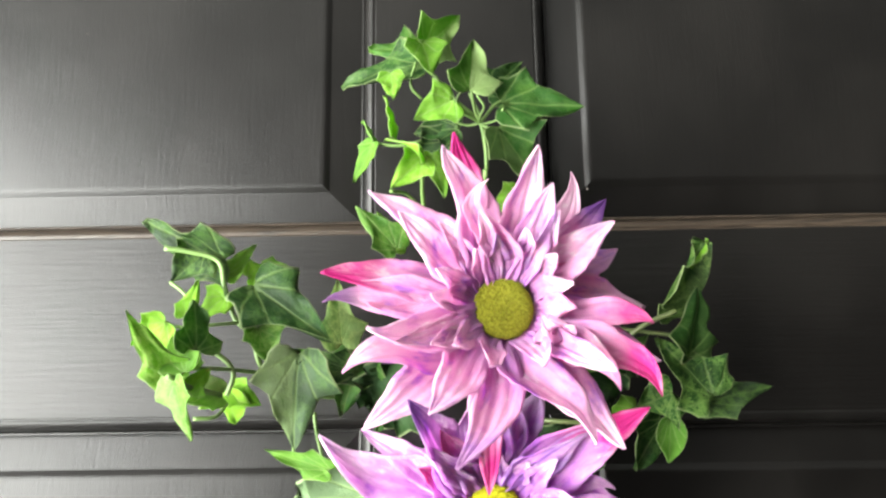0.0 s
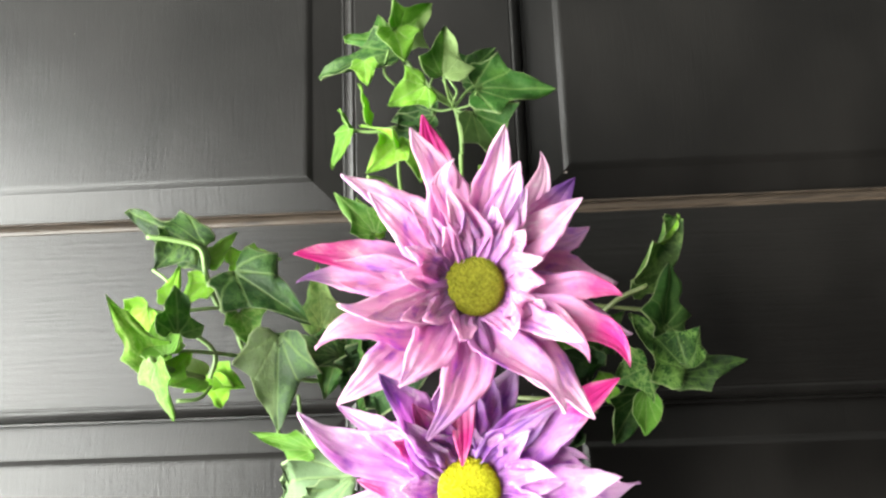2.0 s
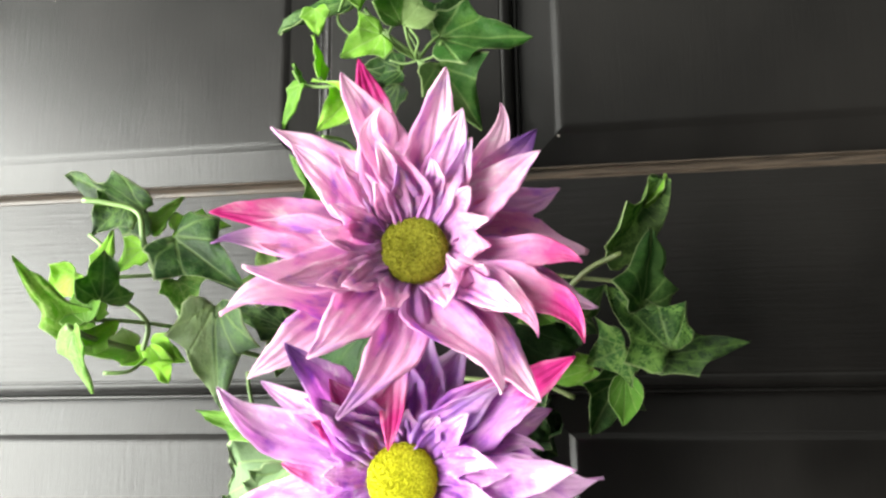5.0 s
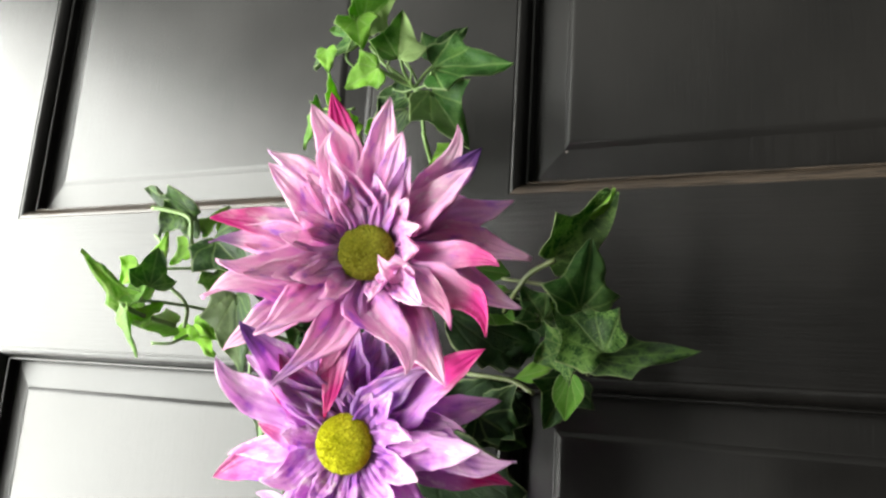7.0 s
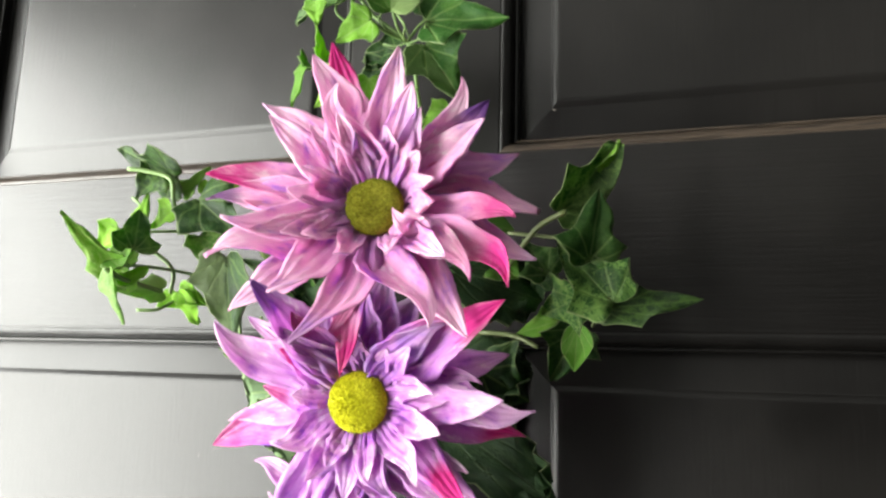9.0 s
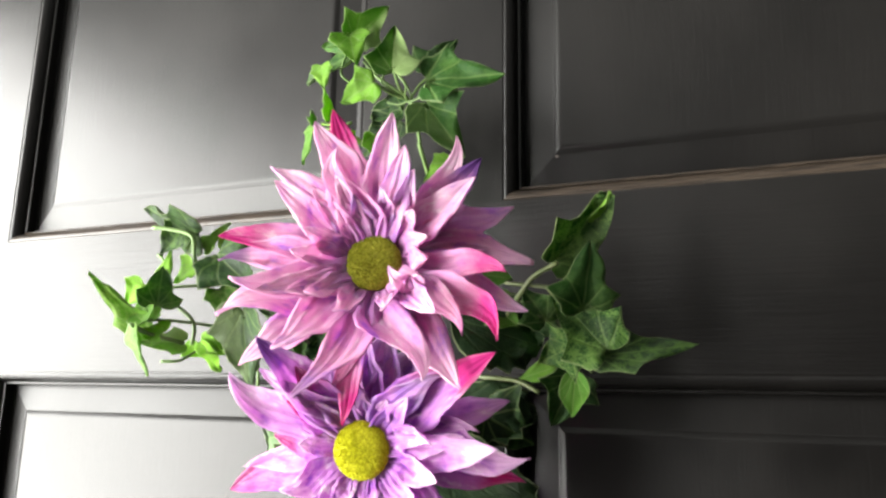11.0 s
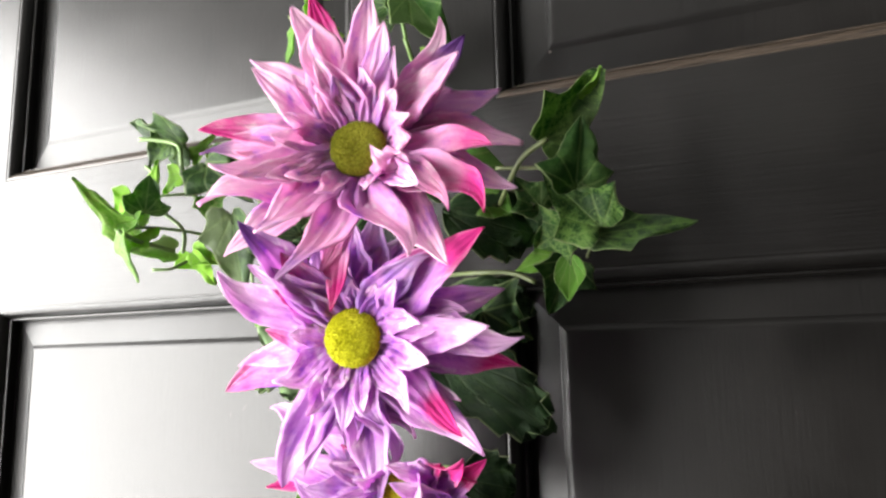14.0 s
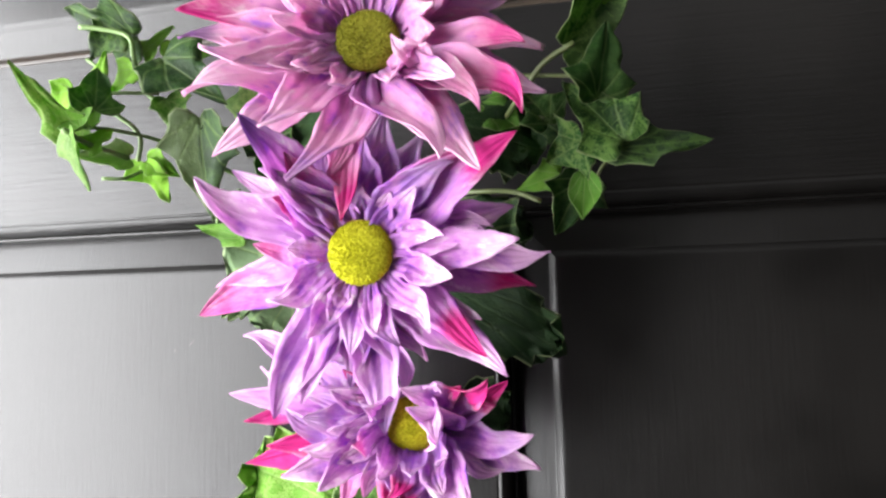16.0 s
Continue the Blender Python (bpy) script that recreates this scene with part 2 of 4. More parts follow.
def block(name, lo, hi, material, parent=None, label="", bevel=0.0015):
    """A box from corner to corner with softened edges."""
    bm = bmesh.new()
    bmesh.ops.create_cube(bm, size=1)
    lo, hi = Vector(lo), Vector(hi)
    for v in bm.verts:
        v.co = Vector(((lo[i] + hi[i]) / 2 + v.co[i] * (hi[i] - lo[i])) for i in range(3))
    if bevel:
        bmesh.ops.bevel(bm, geom=bm.edges[:], offset=bevel, segments=2, affect="EDGES", profile=0.6)
    verts = [v.co.copy() for v in bm.verts]
    bm.verts.index_update()
    faces = [[v.index for v in f.verts] for f in bm.faces]
    bm.free()
    return mesh_part(name, verts, faces, material, parent, label, smooth=False)


# ---- the room round the door: unseen, added to shape light and reflections ----
def setting():
    parts = [
        ("floor", (-1.7, -5.9, -0.1), (3.6, 0.3, 0.0), SCREED),
        ("ceiling", (-1.7, -5.9, 2.5), (3.6, 0.3, 2.6), CEILING),
        ("wall_right", (3.5, -5.8, 0.0), (3.6, 0.3, 2.5), WALL_FILL),
        ("wall_behind", (-1.6, -5.9, 0.0), (3.6, -5.8, 2.5), WALL_DARK),
        ("wall_door_left", (-1.6, 0.03, 0.0), (-0.56, 0.16, 2.5), WALL_DARK),
        ("wall_door_right", (0.56, 0.03, 0.0), (3.5, 0.16, 2.5), WALL_DARK),
        ("wall_over_door", (-0.56, 0.03, 2.10), (0.56, 0.16, 2.5), WALL_DARK),
        ("wall_left_low", (-1.7, OPEN_Y[0], 0.0), (-1.6, OPEN_Y[1], OPEN_Z[0]), WALL_DARK),
        ("wall_left_high", (-1.7, OPEN_Y[0], OPEN_Z[1]), (-1.6, OPEN_Y[1], 2.5), WALL_DARK),
        ("wall_left_back", (-1.7, -5.9, 0.0), (-1.6, OPEN_Y[0], 2.5), WALL_DARK),
        ("wall_left_front", (-1.7, OPEN_Y[1], 0.0), (-1.6, 0.3, 2.5), WALL_DARK),
    ]
    for name, lo, hi, mat in parts:
        tagged(block(name, lo, hi, mat, bevel=0), {"floor": "grey stone floor", "ceiling": "unseen plaster ceiling added for fill from above"}.get(name, "unseen plaster wall added to shape light on the door"), name.split("_")[0], kind="structure")
    frame_ob = thing("door_frame", (0, 0, 0), "black painted timber door frame round the door", "door frame", kind="structure")
    block("jamb", (-0.56, -0.012, 0), (-0.478, 0.16, 2.10), PAINT_UP, frame_ob)
    block("jamb", (0.478, -0.012, 0), (0.56, 0.16, 2.10), PAINT_UP, frame_ob)
    block("head", (-0.478, -0.012, 2.022), (0.478, 0.16, 2.10), PAINT_ACROSS, frame_ob)


setting()

# ---- the six-panel door; its face is at y = 0 ----
HALF, STILE, MULL = 0.474, 0.361, 0.047
RAILS = [(0.006, 0.23), (0.80, 0.99), (1.50, 1.60), (1.90, 2.018)]
THICK = 0.044
door = thing("door_1", (0, 0, 0.0), "black gloss-painted six-panel wooden door with brush marks", "door", kind="structure")
for x0, x1 in ((-HALF, -STILE), (STILE, HALF)):
    block("stile", (x0, 0, 0.006), (x1, THICK, 2.018), PAINT_UP, door, bevel=0)
for z0, z1 in RAILS:
    block("rail", (-STILE, 0, z0), (STILE, THICK, z1), PAINT_ACROSS, door, bevel=0)
for (_, z0), (z1, _) in zip(RAILS, RAILS[1:]):
    block("mullion", (-MULL, 0, z0), (MULL, THICK, z1), PAINT_UP, door, bevel=0)

OVOLO = [(0.0, 0.0), (0.0005, 0.0004), (0.0011, 0.0004), (0.0019, 0.0001), (0.0026, 0.0001), (0.0036, 0.0006), (0.0048, 0.0015), (0.0058, 0.0026), (0.0066, 0.0040), (0.0072, 0.0056), (0.0075, 0.0072), (0.0079, 0.0078), (0.0084, 0.0073), (0.0093, 0.0075), (0.0097, 0.0085), (0.0099, 0.0145), (0.0120, 0.0185)]
RAISED = [(0.0090, 0.0153), (0.0284, 0.0122), (0.0291, 0.0120), (0.0303, 0.0112), (0.0317, 0.0104), (0.0328, 0.0101), (0.0342, 0.0100), (0.05, 0.0100)]


def ring(lo, hi, inset, y):
    return [(lo[0] + inset, y, lo[1] + inset), (hi[0] - inset, y, lo[1] + inset), (hi[0] - inset, y, hi[1] - inset), (lo[0] + inset, y, hi[1] - inset)]


def moulding(lo, hi, side, dusty):
    """One mitred length of quarter-round moulding round a panel. side: 0 bottom, 1 right, 2 top, 3 left."""
    verts, faces = [], []
    for inset, y in OVOLO:
        r = ring(lo, hi, inset, y)
        verts += [r[side], r[(side + 1) % 4]]
    for i in range(len(OVOLO) - 1):
        faces.append((2 * i, 2 * i + 1, 2 * i + 3, 2 * i + 2))
    back = [(v[0], 0.024, v[2]) for v in (verts[0], verts[1], verts[-2], verts[-1])]
    n = len(verts)
    verts += back
    faces += [(n, n + 1, 1, 0), (n - 2, n - 1, n + 3, n + 2)]
    mat = PAINT_DUSTY if dusty else (PAINT_ACROSS if side % 2 == 0 else PAINT_UP)
    mesh_part("moulding", verts, faces, mat, door, "dusty brown-edged moulding" if dusty else "", smooth=False)


def panel(lo, hi):
    verts, faces = [], []
    for inset, y in RAISED:
        verts += ring(lo, hi, inset, y)
    for i in range(len(RAISED) - 1):
        for k in range(4):
            a, b = 4 * i + k, 4 * i + (k + 1) % 4
            faces.append((a, b, b + 4, a + 4))
    n = len(verts)
    faces.append((n - 4, n - 3, n - 2, n - 1))
    verts += ring(lo, hi, RAISED[0][0], 0.03)
    for k in range(4):
        faces.append((k, n + k, n + (k + 1) % 4, (k + 1) % 4))
    mesh_part("panel", verts, faces, PAINT_UP, door, smooth=False)


for (_, z0), (z1, _) in zip(RAILS, RAILS[1:]):
    for x0, x1 in ((-STILE, -MULL), (MULL, STILE)):
        panel((x0, z0), (x1, z1))
        for side in range(4):
            moulding((x0, z0), (x1, z1), side, side == 0)


# small marks on the paint: a glue line standing proud in one panel, chips and a scuff
def mark(name, x, y, z, wide, high, material, label, turn=0.0, seed=0.0):
    verts = [(x, y - 0.0006, z)]
    for k in range(11):
        a = 2 * math.pi * k / 11
        r = 1 + 0.45 * noise.noise(Vector((seed, k * 1.7, 0)))
        u, v = wide / 2 * r * math.cos(a), high / 2 * r * math.sin(a)
        c, q = math.cos(radians(turn)), math.sin(radians(turn))
        verts.append((x + u * c - v * q, y + 0.0002, z + u * q + v * c))
    mesh_part(name, verts, [(0, 1 + k, 1 + (k + 1) % 11) for k in range(11)], material, door, label)


CHIP = plaster("pale_bare_chip", (0.2, 0.18, 0.16))
SCUFF = plaster("dull_grey_scuff", (0.05, 0.046, 0.042))
GLUE = (-0.158, 0.010)
mesh_part("glue_line", [(GLUE[0] + dx, GLUE[1] - dy, z) for z in (1.425, 1.4668) for dx, dy in ((-0.0012, -0.0001), (0.0, 0.00003), (0.0012, -0.0001))], [(0, 1, 4, 3), (1, 2, 5, 4)], PAINT_UP, door, "thin proud joint in the panel", smooth=False)
mark("chip", 0.0774, 0.012, 1.6281, 0.0018, 0.0014, CHIP, "pale paint chip", 0, 1.3)
mark("chip", -0.2285, 0.0102, 1.7336, 0.0012, 0.0012, CHIP, "pale paint speck", 0, 2.3)
mark("chip", -0.1311, 0.0102, 1.4262, 0.0010, 0.010, SCUFF, "dull hairline scratch", -35, 3.3)
mark("chip", -0.1420, 0.0102, 1.4215, 0.0010, 0.005, SCUFF, "dull hairline scratch", -20, 4.3)
mark("chip", -0.1328, 0.012, 1.6312, 0.0016, 0.001, CHIP, "pale paint speck", 0, 5.3)

# ---- cloth flowers and ivy ----
def tube(name, points, radius, material, parent, label="", sides=7, steps=5):
    """A round stem through the points, gliding from one to the next."""
    p = [Vector(v) for v in points]
    p = [2 * p[0] - p[1]] + p + [2 * p[-1] - p[-2]]
    line = []
    for i in range(1, len(p) - 2):
        for k in range(steps):
            s = k / steps
            line.append(0.5 * (2 * p[i] + (p[i + 1] - p[i - 1]) * s + (2 * p[i - 1] - 5 * p[i] + 4 * p[i + 1] - p[i + 2]) * s * s + (3 * p[i] - p[i - 1] - 3 * p[i + 1] + p[i + 2]) * s ** 3))
    line.append(p[-2])
    verts, faces = [], []
    for i, c in enumerate(line):
        d = (line[min(i + 1, len(line) - 1)] - line[max(i - 1, 0)]).normalized()
        a = d.cross(Vector((0.3, 0.9, 0.2))).normalized()
        b = d.cross(a)
        for k in range(sides):
            w = 2 * math.pi * k / sides
            verts.append(c + radius * (math.cos(w) * a + math.sin(w) * b))
    for i in range(len(line) - 1):
        for k in range(sides):
            a, b = i * sides + k, i * sides + (k + 1) % sides
            faces.append((a, b, b + sides, a + sides))
    faces += [tuple(range(sides))[::-1], tuple(range(len(verts) - sides, len(verts)))]
    return mesh_part(name, verts, faces, material, parent, label)


def sheet(rows, thick):
    """Front and back of a thin cloth piece from rows of (place, normal); returns verts, faces and how many of these are not rim."""
    m, n = len(rows), len(rows[0])
    verts = [p + q * thick / 2 for r in rows for p, q in r] + [p - q * thick / 2 for r in rows for p, q in r]
    faces, k = [], m * n
    for i in range(m - 1):
        for j in range(n - 1):
            a, b, c, d = i * n + j, i * n + j + 1, (i + 1) * n + j + 1, (i + 1) * n + j
            faces += [(a, b, c, d), (k + d, k + c, k + b, k + a)]
    soft = len(faces)
    edge = [j for j in range(n)] + [i * n + n - 1 for i in range(1, m)] + [(m - 1) * n + j for j in range(n - 2, -1, -1)] + [i * n for i in range(m - 2, 0, -1)]
    for a, b in zip(edge, edge[1:] + edge[:1]):
        faces.append((b, a, k + a, k + b))
    return verts, faces, soft


def smooth(a, b, v):
    v = min(1, max(0, (v - a) / (b - a)))
    return v * v * (3 - 2 * v)


petal_count = [0]


def petal(flower, tip, width, belly=0.004, layer=0, dyed=0.0, violet=0.0, dark=0.0, pale=None, roll=0.0, fold=0.35, start=0.007, hook=(0, 0, 0), toward=None, label=""):
    """One satin petal from under the flower's eye to its tip. belly: how far it bows outward; hook: how its end bends aside."""
    petal_count[0] += 1
    seed = petal_count[0] * 7.31
    head, n = flower["head"], Vector(flower["faces"])
    head, tip, hook = Vector(head), Vector(tip), Vector(hook)
    out = Vector(toward) if toward else tip - head
    out = (out - out.dot(n) * n).normalized()
    p0 = head + out * start + n * layer * 0.0035
    mid = (p0 * 0.5 + tip * 0.5) + n * belly - hook
    steps, cols = 32, 17
    rows, uvs, rim = [], [], []
    crumple = flower["crumple"]
    wob = [noise.noise(Vector((seed, 11.0 * k, 3.0))) for k in range(1, 15)]
    length = (tip - p0).length
    for i in range(steps):
        s = i / (steps - 1)
        c = (1 - s) ** 2 * p0 + 2 * s * (1 - s) * mid + s * s * tip
        d = (2 * (1 - s) * (mid - p0) + 2 * s * (tip - mid)).normalized()
        side = d.cross(n).normalized()
        side = Matrix.Rotation(radians((roll + 28 * wob[0]) * (0.2 + 0.8 * s) + 22 * wob[1] + 95 * wob[9] * smooth(0.55, 1.0, s)), 3, d) @ side
        up = side.cross(d).normalized()
        # the line sways a little aside and bows, and comes back at the tip
        arch = math.sin(math.pi * s)
        c = c + side * length * (0.13 * wob[2] * 2.0 * arch + 0.13 * wob[3] * math.sin(2 * math.pi * s)) + up * length * 0.07 * wob[4] * math.sin(2 * math.pi * s)
        c = c + (side * 1.3 * wob[8] + up * 0.5 * wob[6]) * length * 1.7 * s ** 4 * (1 - s)
        half = 0.6 * width * (0.66 + 0.34 * smooth(0, 0.48, s)) * (1 - max(0, (s - 0.44) / 0.56) ** (1.5 + 0.6 * wob[5])) + 0.0006 * (1 - s ** 14) + 0.0002
        row = []
        for j in range(cols):
            u = 2 * j / (cols - 1) - 1
            edge = abs(u) ** 1.5
            wav = noise.noise(Vector((seed, s * 4.4, u * 1.2))) * 0.4 * crumple * width * (0.25 + edge) * smooth(0.03, 0.3, s) * (1 - 0.75 * s)
            ridge = 1 - abs(((u * (1.9 + wob[6]) + wob[7] + 0.35 * noise.noise(Vector((seed + 3, s * 2.5, 0)))) % 1.0) * 2 - 1)
            rib = 1 - abs(((u * (3.4 + 2 * wob[10]) * (1 - 0.35 * s) + 3 * wob[11] + 0.3 * noise.noise(Vector((seed + 6, s * 4, u)))) % 1.0) * 2 - 1)
            pleat = crumple * width * (0.12 * (ridge * ridge * (3 - 2 * ridge) - 0.5) + 0.045 * (rib * rib * (3 - 2 * rib) - 0.5)) * (1 - 0.8 * s) * smooth(0, 0.2, s)
            ragged = 1 + 0.2 * noise.noise(Vector((seed + 9, s * 6, math.copysign(1.5, u)))) + 0.09 * noise.noise(Vector((seed + 4, s * 21, math.copysign(1.5, u))))
            place = c + side * u * half * ragged + up * ((fold + 0.5 * wob[12]) * half * (abs(u) ** 1.4 - 0.4) + wav + pleat + 0.45 * wob[13] * half * u * smooth(0.2, 0.7, s))
            row.append((place, up))
            uvs.append(((u + 1) / 2 * half / 0.009 * 0.5, s))
            rim.append(smooth(0.55, 1.0, abs(u)))
        rows.append(row)
    verts, faces, soft = sheet(rows, 0.00035)
    ob = mesh_part("petal", verts, faces, flower_silk[flower.name], flower, label, smooth=soft, uvs=uvs + uvs, rim=rim + rim)
    ob["dyed_tip"], ob["violet"], ob["dark_tip"] = float(dyed), float(violet), float(dark)
    ob["pale_tip"] = float(pale if pale is not None else 0.52 * (1 - min(1, dyed + dark)))
    return ob


flower_silk = {}


def flower_head(at, faces, silk_mat, crumple, label):
    ob = thing("artificial_flower", at, label, "flower", "flowers on the door")
    ob["head"], ob["faces"] = tuple(at), tuple(Vector(faces).normalized())
    ob["crumple"] = crumple
    flower_silk[ob.name] = silk_mat
    return ob


def eye(flower, radius, high, material, lift=0.0065):
    """The flocked cushion in the middle: a dome set with many short tufts."""
    rng = random.Random(len(flower.name) + int(radius * 1e5))
    n = Vector(flower["faces"])
    a = n.cross(Vector((0, 0, 1))).normalized()
    b = a.cross(n)
    head = Vector(flower["head"]) + n * lift
    verts, faces = [], []
    rings, seg = 9, 28
    for i in range(rings):
        w = math.pi / 2 * i / (rings - 1)
        for k in range(seg):
            g = 2 * math.pi * k / seg
            verts.append(head + n * (high * math.cos(w) - 0.002) + (a * math.cos(g) + b * math.sin(g)) * radius * math.sin(w) ** 0.8)
    for i in range(rings - 1):
        for k in range(seg):
            p, q = i * seg + k, i * seg + (k + 1) % seg
            faces.append((p, q, q + seg, p + seg))
    for i in range(4600):
        r = math.sqrt((i + 0.5) / 4600)
        g = i * 2.39996 + rng.uniform(-0.2, 0.2)
        w = math.asin(min(1, r ** 1.25))
        c = head + n * (high * math.cos(w) - 0.002) + (a * math.cos(g) + b * math.sin(g)) * radius * r
        up = (n * (1.1 - r * 0.6) + (a * math.cos(g) + b * math.sin(g)) * r * 0.9 + Vector([rng.uniform(-0.35, 0.35) for _ in range(3)])).normalized()
        s1 = up.cross(Vector((0.2, 0.3, 0.9))).normalized()
        s2 = up.cross(s1)
        k = len(verts)
        size, tall = rng.uniform(0.00016, 0.00027), rng.uniform(0.0003, 0.0008)
        verts += [c + s1 * size, c - s1 * size * 0.5 + s2 * size, c - s1 * size * 0.5 - s2 * size, c + up * tall]
        faces += [(k, k + 1, k + 3), (k + 1, k + 2, k + 3), (k + 2, k, k + 3)]
    mesh_part("eye", verts, faces, material, flower, "fuzzy olive green centre" if material is FUZZ_OLIVE else "fuzzy yellow-green centre", smooth=False)


IVY = [(0.0, 0.0), (0.12, -0.09), (0.26, -0.11), (0.35, -0.04), (0.37, 0.06), (0.44, 0.16), (0.53, 0.27), (0.41, 0.32), (0.30, 0.38), (0.25, 0.47), (0.225, 0.58), (0.16, 0.73), (0.08, 0.88), (0.0, 1.0)]
YOUNG = [(0.0, 0.0), (0.13, -0.08), (0.26, -0.09), (0.35, -0.02), (0.40, 0.09), (0.49, 0.23), (0.38, 0.30), (0.31, 0.38), (0.27, 0.50), (0.22, 0.62), (0.15, 0.75), (0.07, 0.89), (0.0, 1.0)]
OVAL = [(0.0, 0.0), (0.16, 0.02), (0.29, 0.09), (0.38, 0.20), (0.41, 0.32), (0.40, 0.43), (0.36, 0.54), (0.31, 0.64), (0.24, 0.74), (0.17, 0.83), (0.10, 0.91), (0.05, 0.97), (0.0, 1.0)]
LOBED = [(0.0, 0.0), (0.12, 0.02), (0.25, 0.08), (0.37, 0.18), (0.46, 0.31), (0.45, 0.42), (0.52, 0.55), (0.44, 0.60), (0.47, 0.75), (0.36, 0.76), (0.34, 0.90), (0.20, 0.87), (0.13, 0.98), (0.0, 1.0)]
leaf_count = [0]


def leaf(sprig, base, tip, width, tone, roll=0.0, fold=0.25, droop=0.12, speckle=0.0, grey=0.0, halved=0.0, shape=IVY, label=""):
    """One cloth leaf from its stalk end to its tip, folded along the midrib. width: side lobe to side lobe; roll turns its face round the midrib."""
    leaf_count[0] += 1
    seed = leaf_count[0] * 5.17
    base, tip = Vector(base), Vector(tip)
    d = tip - base
    length = d.length
    d.normalize()
    face = Vector((0.05 if sprig.location.x < -0.05 else 0.4, -1, 0.1))
    side = d.cross(face).normalized()
    side = Matrix.Rotation(radians(roll), 3, d) @ side
    up = side.cross(d).normalized()
    rows, uvs, rim = [], [], []
    spread = (-1.0, -0.93, -0.62, -0.3, 0.0, 0.3, 0.62, 0.93, 1.0)
    skew = 0.10 * noise.noise(Vector((seed, 0, 0)))
    for k, (x, y) in enumerate(shape):
        row = []
        for u in spread:
            hand = 1.0 if u > 0 else -1.0
            # the midrib runs straight; the halves fan out to the outline, each lobe a little its own way
            along = y * abs(u) + (1 - abs(u)) * (0.02 + 0.98 * smooth(-0.35, 1.05, y) if y < 0.999 else 1.0)
            if (x, y) == (0.0, 0.0):
                along = 0.0
            jag = 1 + 0.22 * noise.noise(Vector((seed + 5 * hand, y * 2.3, 4.0)))
            wide = x * abs(u) * width * jag
            wave = noise.noise(Vector((seed + 2, along * 3.0, u * 1.5))) * (0.05 * length + 0.16 * width * abs(u) ** 1.5)
            if shape is LOBED:
                wave = wave * 1.5 + 0.05 * width * math.sin(abs(u) * 11 + seed) * smooth(0.1, 0.6, along)
            h = fold * wide - droop * length * (along ** 2 - 0.25 * along) + wave
            place = base + d * (along + skew * u * along * (1 - along)) * length + side * hand * wide + up * h
            row.append((place, up))
            uvs.append((0.5 + hand * x * abs(u), max(0.0, along)))
            rim.append(1.0 if abs(u) == 1.0 else 0.0)
        rows.append(row)
    verts, faces, soft = sheet(rows, 0.00035)
    ob = mesh_part("leaf", verts, faces, LEAF_IVY if shape in (IVY, YOUNG) else LEAF_PLAIN, sprig, label, smooth=soft, uvs=uvs + uvs, rim=rim + rim)
    ob["tone"], ob["speckle"], ob["grey"], ob["halved"] = float(tone), float(speckle), float(grey), float(halved)
    return ob


# the rose flower at the top
rose = flower_head((0.0165, -0.1008, 1.5455), (0.25, -1, 0.05), SILK_ROSE, 1.0, "pink and lilac satin flower with a fuzzy olive centre")
eye(rose, 0.0128, 0.006, FUZZ_OLIVE)
petal(rose, (-0.0014, -0.1163, 1.6181), 0.0135, layer=-1, dyed=1)
petal(rose, (-0.0062, -0.1234, 1.6101), 0.015, layer=0, belly=0.003)
petal(rose, (0.0326, -0.1224, 1.6098), 0.015, layer=-0.5)
petal(rose, (0.0506, -0.0890, 1.6082), 0.0115, layer=-1, hook=(-0.004, 0, 0.002))
petal(rose, (0.0647, -0.0940, 1.5940), 0.014, layer=-0.6, violet=0.15, dark=0.9)
petal(rose, (0.0655, -0.1041, 1.5821), 0.014, layer=0, belly=0.003)
petal(rose, (0.0735, -0.0709, 1.5758), 0.016, layer=-1.6, violet=0.4)
petal(rose, (0.0542, -0.0795, 1.5754), 0.0096, layer=-1.15, violet=0.4)
petal(rose, (0.0837, -0.0734, 1.5481), 0.0145, layer=-1.4, hook=(0, 0, -0.005))
petal(rose, (0.0656, -0.0820, 1.5550), 0.0087, layer=-0.95)
petal(rose, (0.0790, -0.1039, 1.5392), 0.0125, layer=-0.2, dyed=0.9, hook=(0, 0, -0.005))
petal(rose, (0.0850, -0.0894, 1.5239), 0.0145, layer=-1.3, violet=0.6, hook=(0, 0, -0.004))
petal(rose, (0.0646, -0.0960, 1.5231), 0.0087, layer=-0.85, violet=0.6)
petal(rose, (0.0780, -0.1121, 1.5097), 0.0155, layer=-0.5, dyed=1, hook=(0, 0, -0.006))
petal(rose, (0.0623, -0.1113, 1.5120), 0.0093, layer=-0.05, dyed=0.5)
petal(rose, (0.0621, -0.1126, 1.4902), 0.0155, layer=-1, hook=(-0.003, 0, -0.003))
petal(rose, (0.0458, -0.1137, 1.5017), 0.0093, layer=-0.55)
petal(rose, (0.0493, -0.1224, 1.4929), 0.016, layer=0, belly=0.005)
petal(rose, (0.0095, -0.1141, 1.4741), 0.012, layer=-0.7, dyed=1)
petal(rose, (0.0027, -0.1141, 1.4897), 0.0072, layer=-0.25, dyed=0.5)
petal(rose, (-0.0021, -0.1354, 1.4856), 0.0155, layer=-0.2, dark=0.5)
petal(rose, (-0.0121, -0.1379, 1.5052), 0.0165, layer=0.1, belly=0.003)
petal(rose, (-0.0371, -0.1258, 1.4992), 0.016, layer=-1, hook=(0, 0, -0.004))
petal(rose, (-0.0434, -0.1354, 1.5201), 0.0155, layer=-0.3, hook=(0, 0, -0.004))
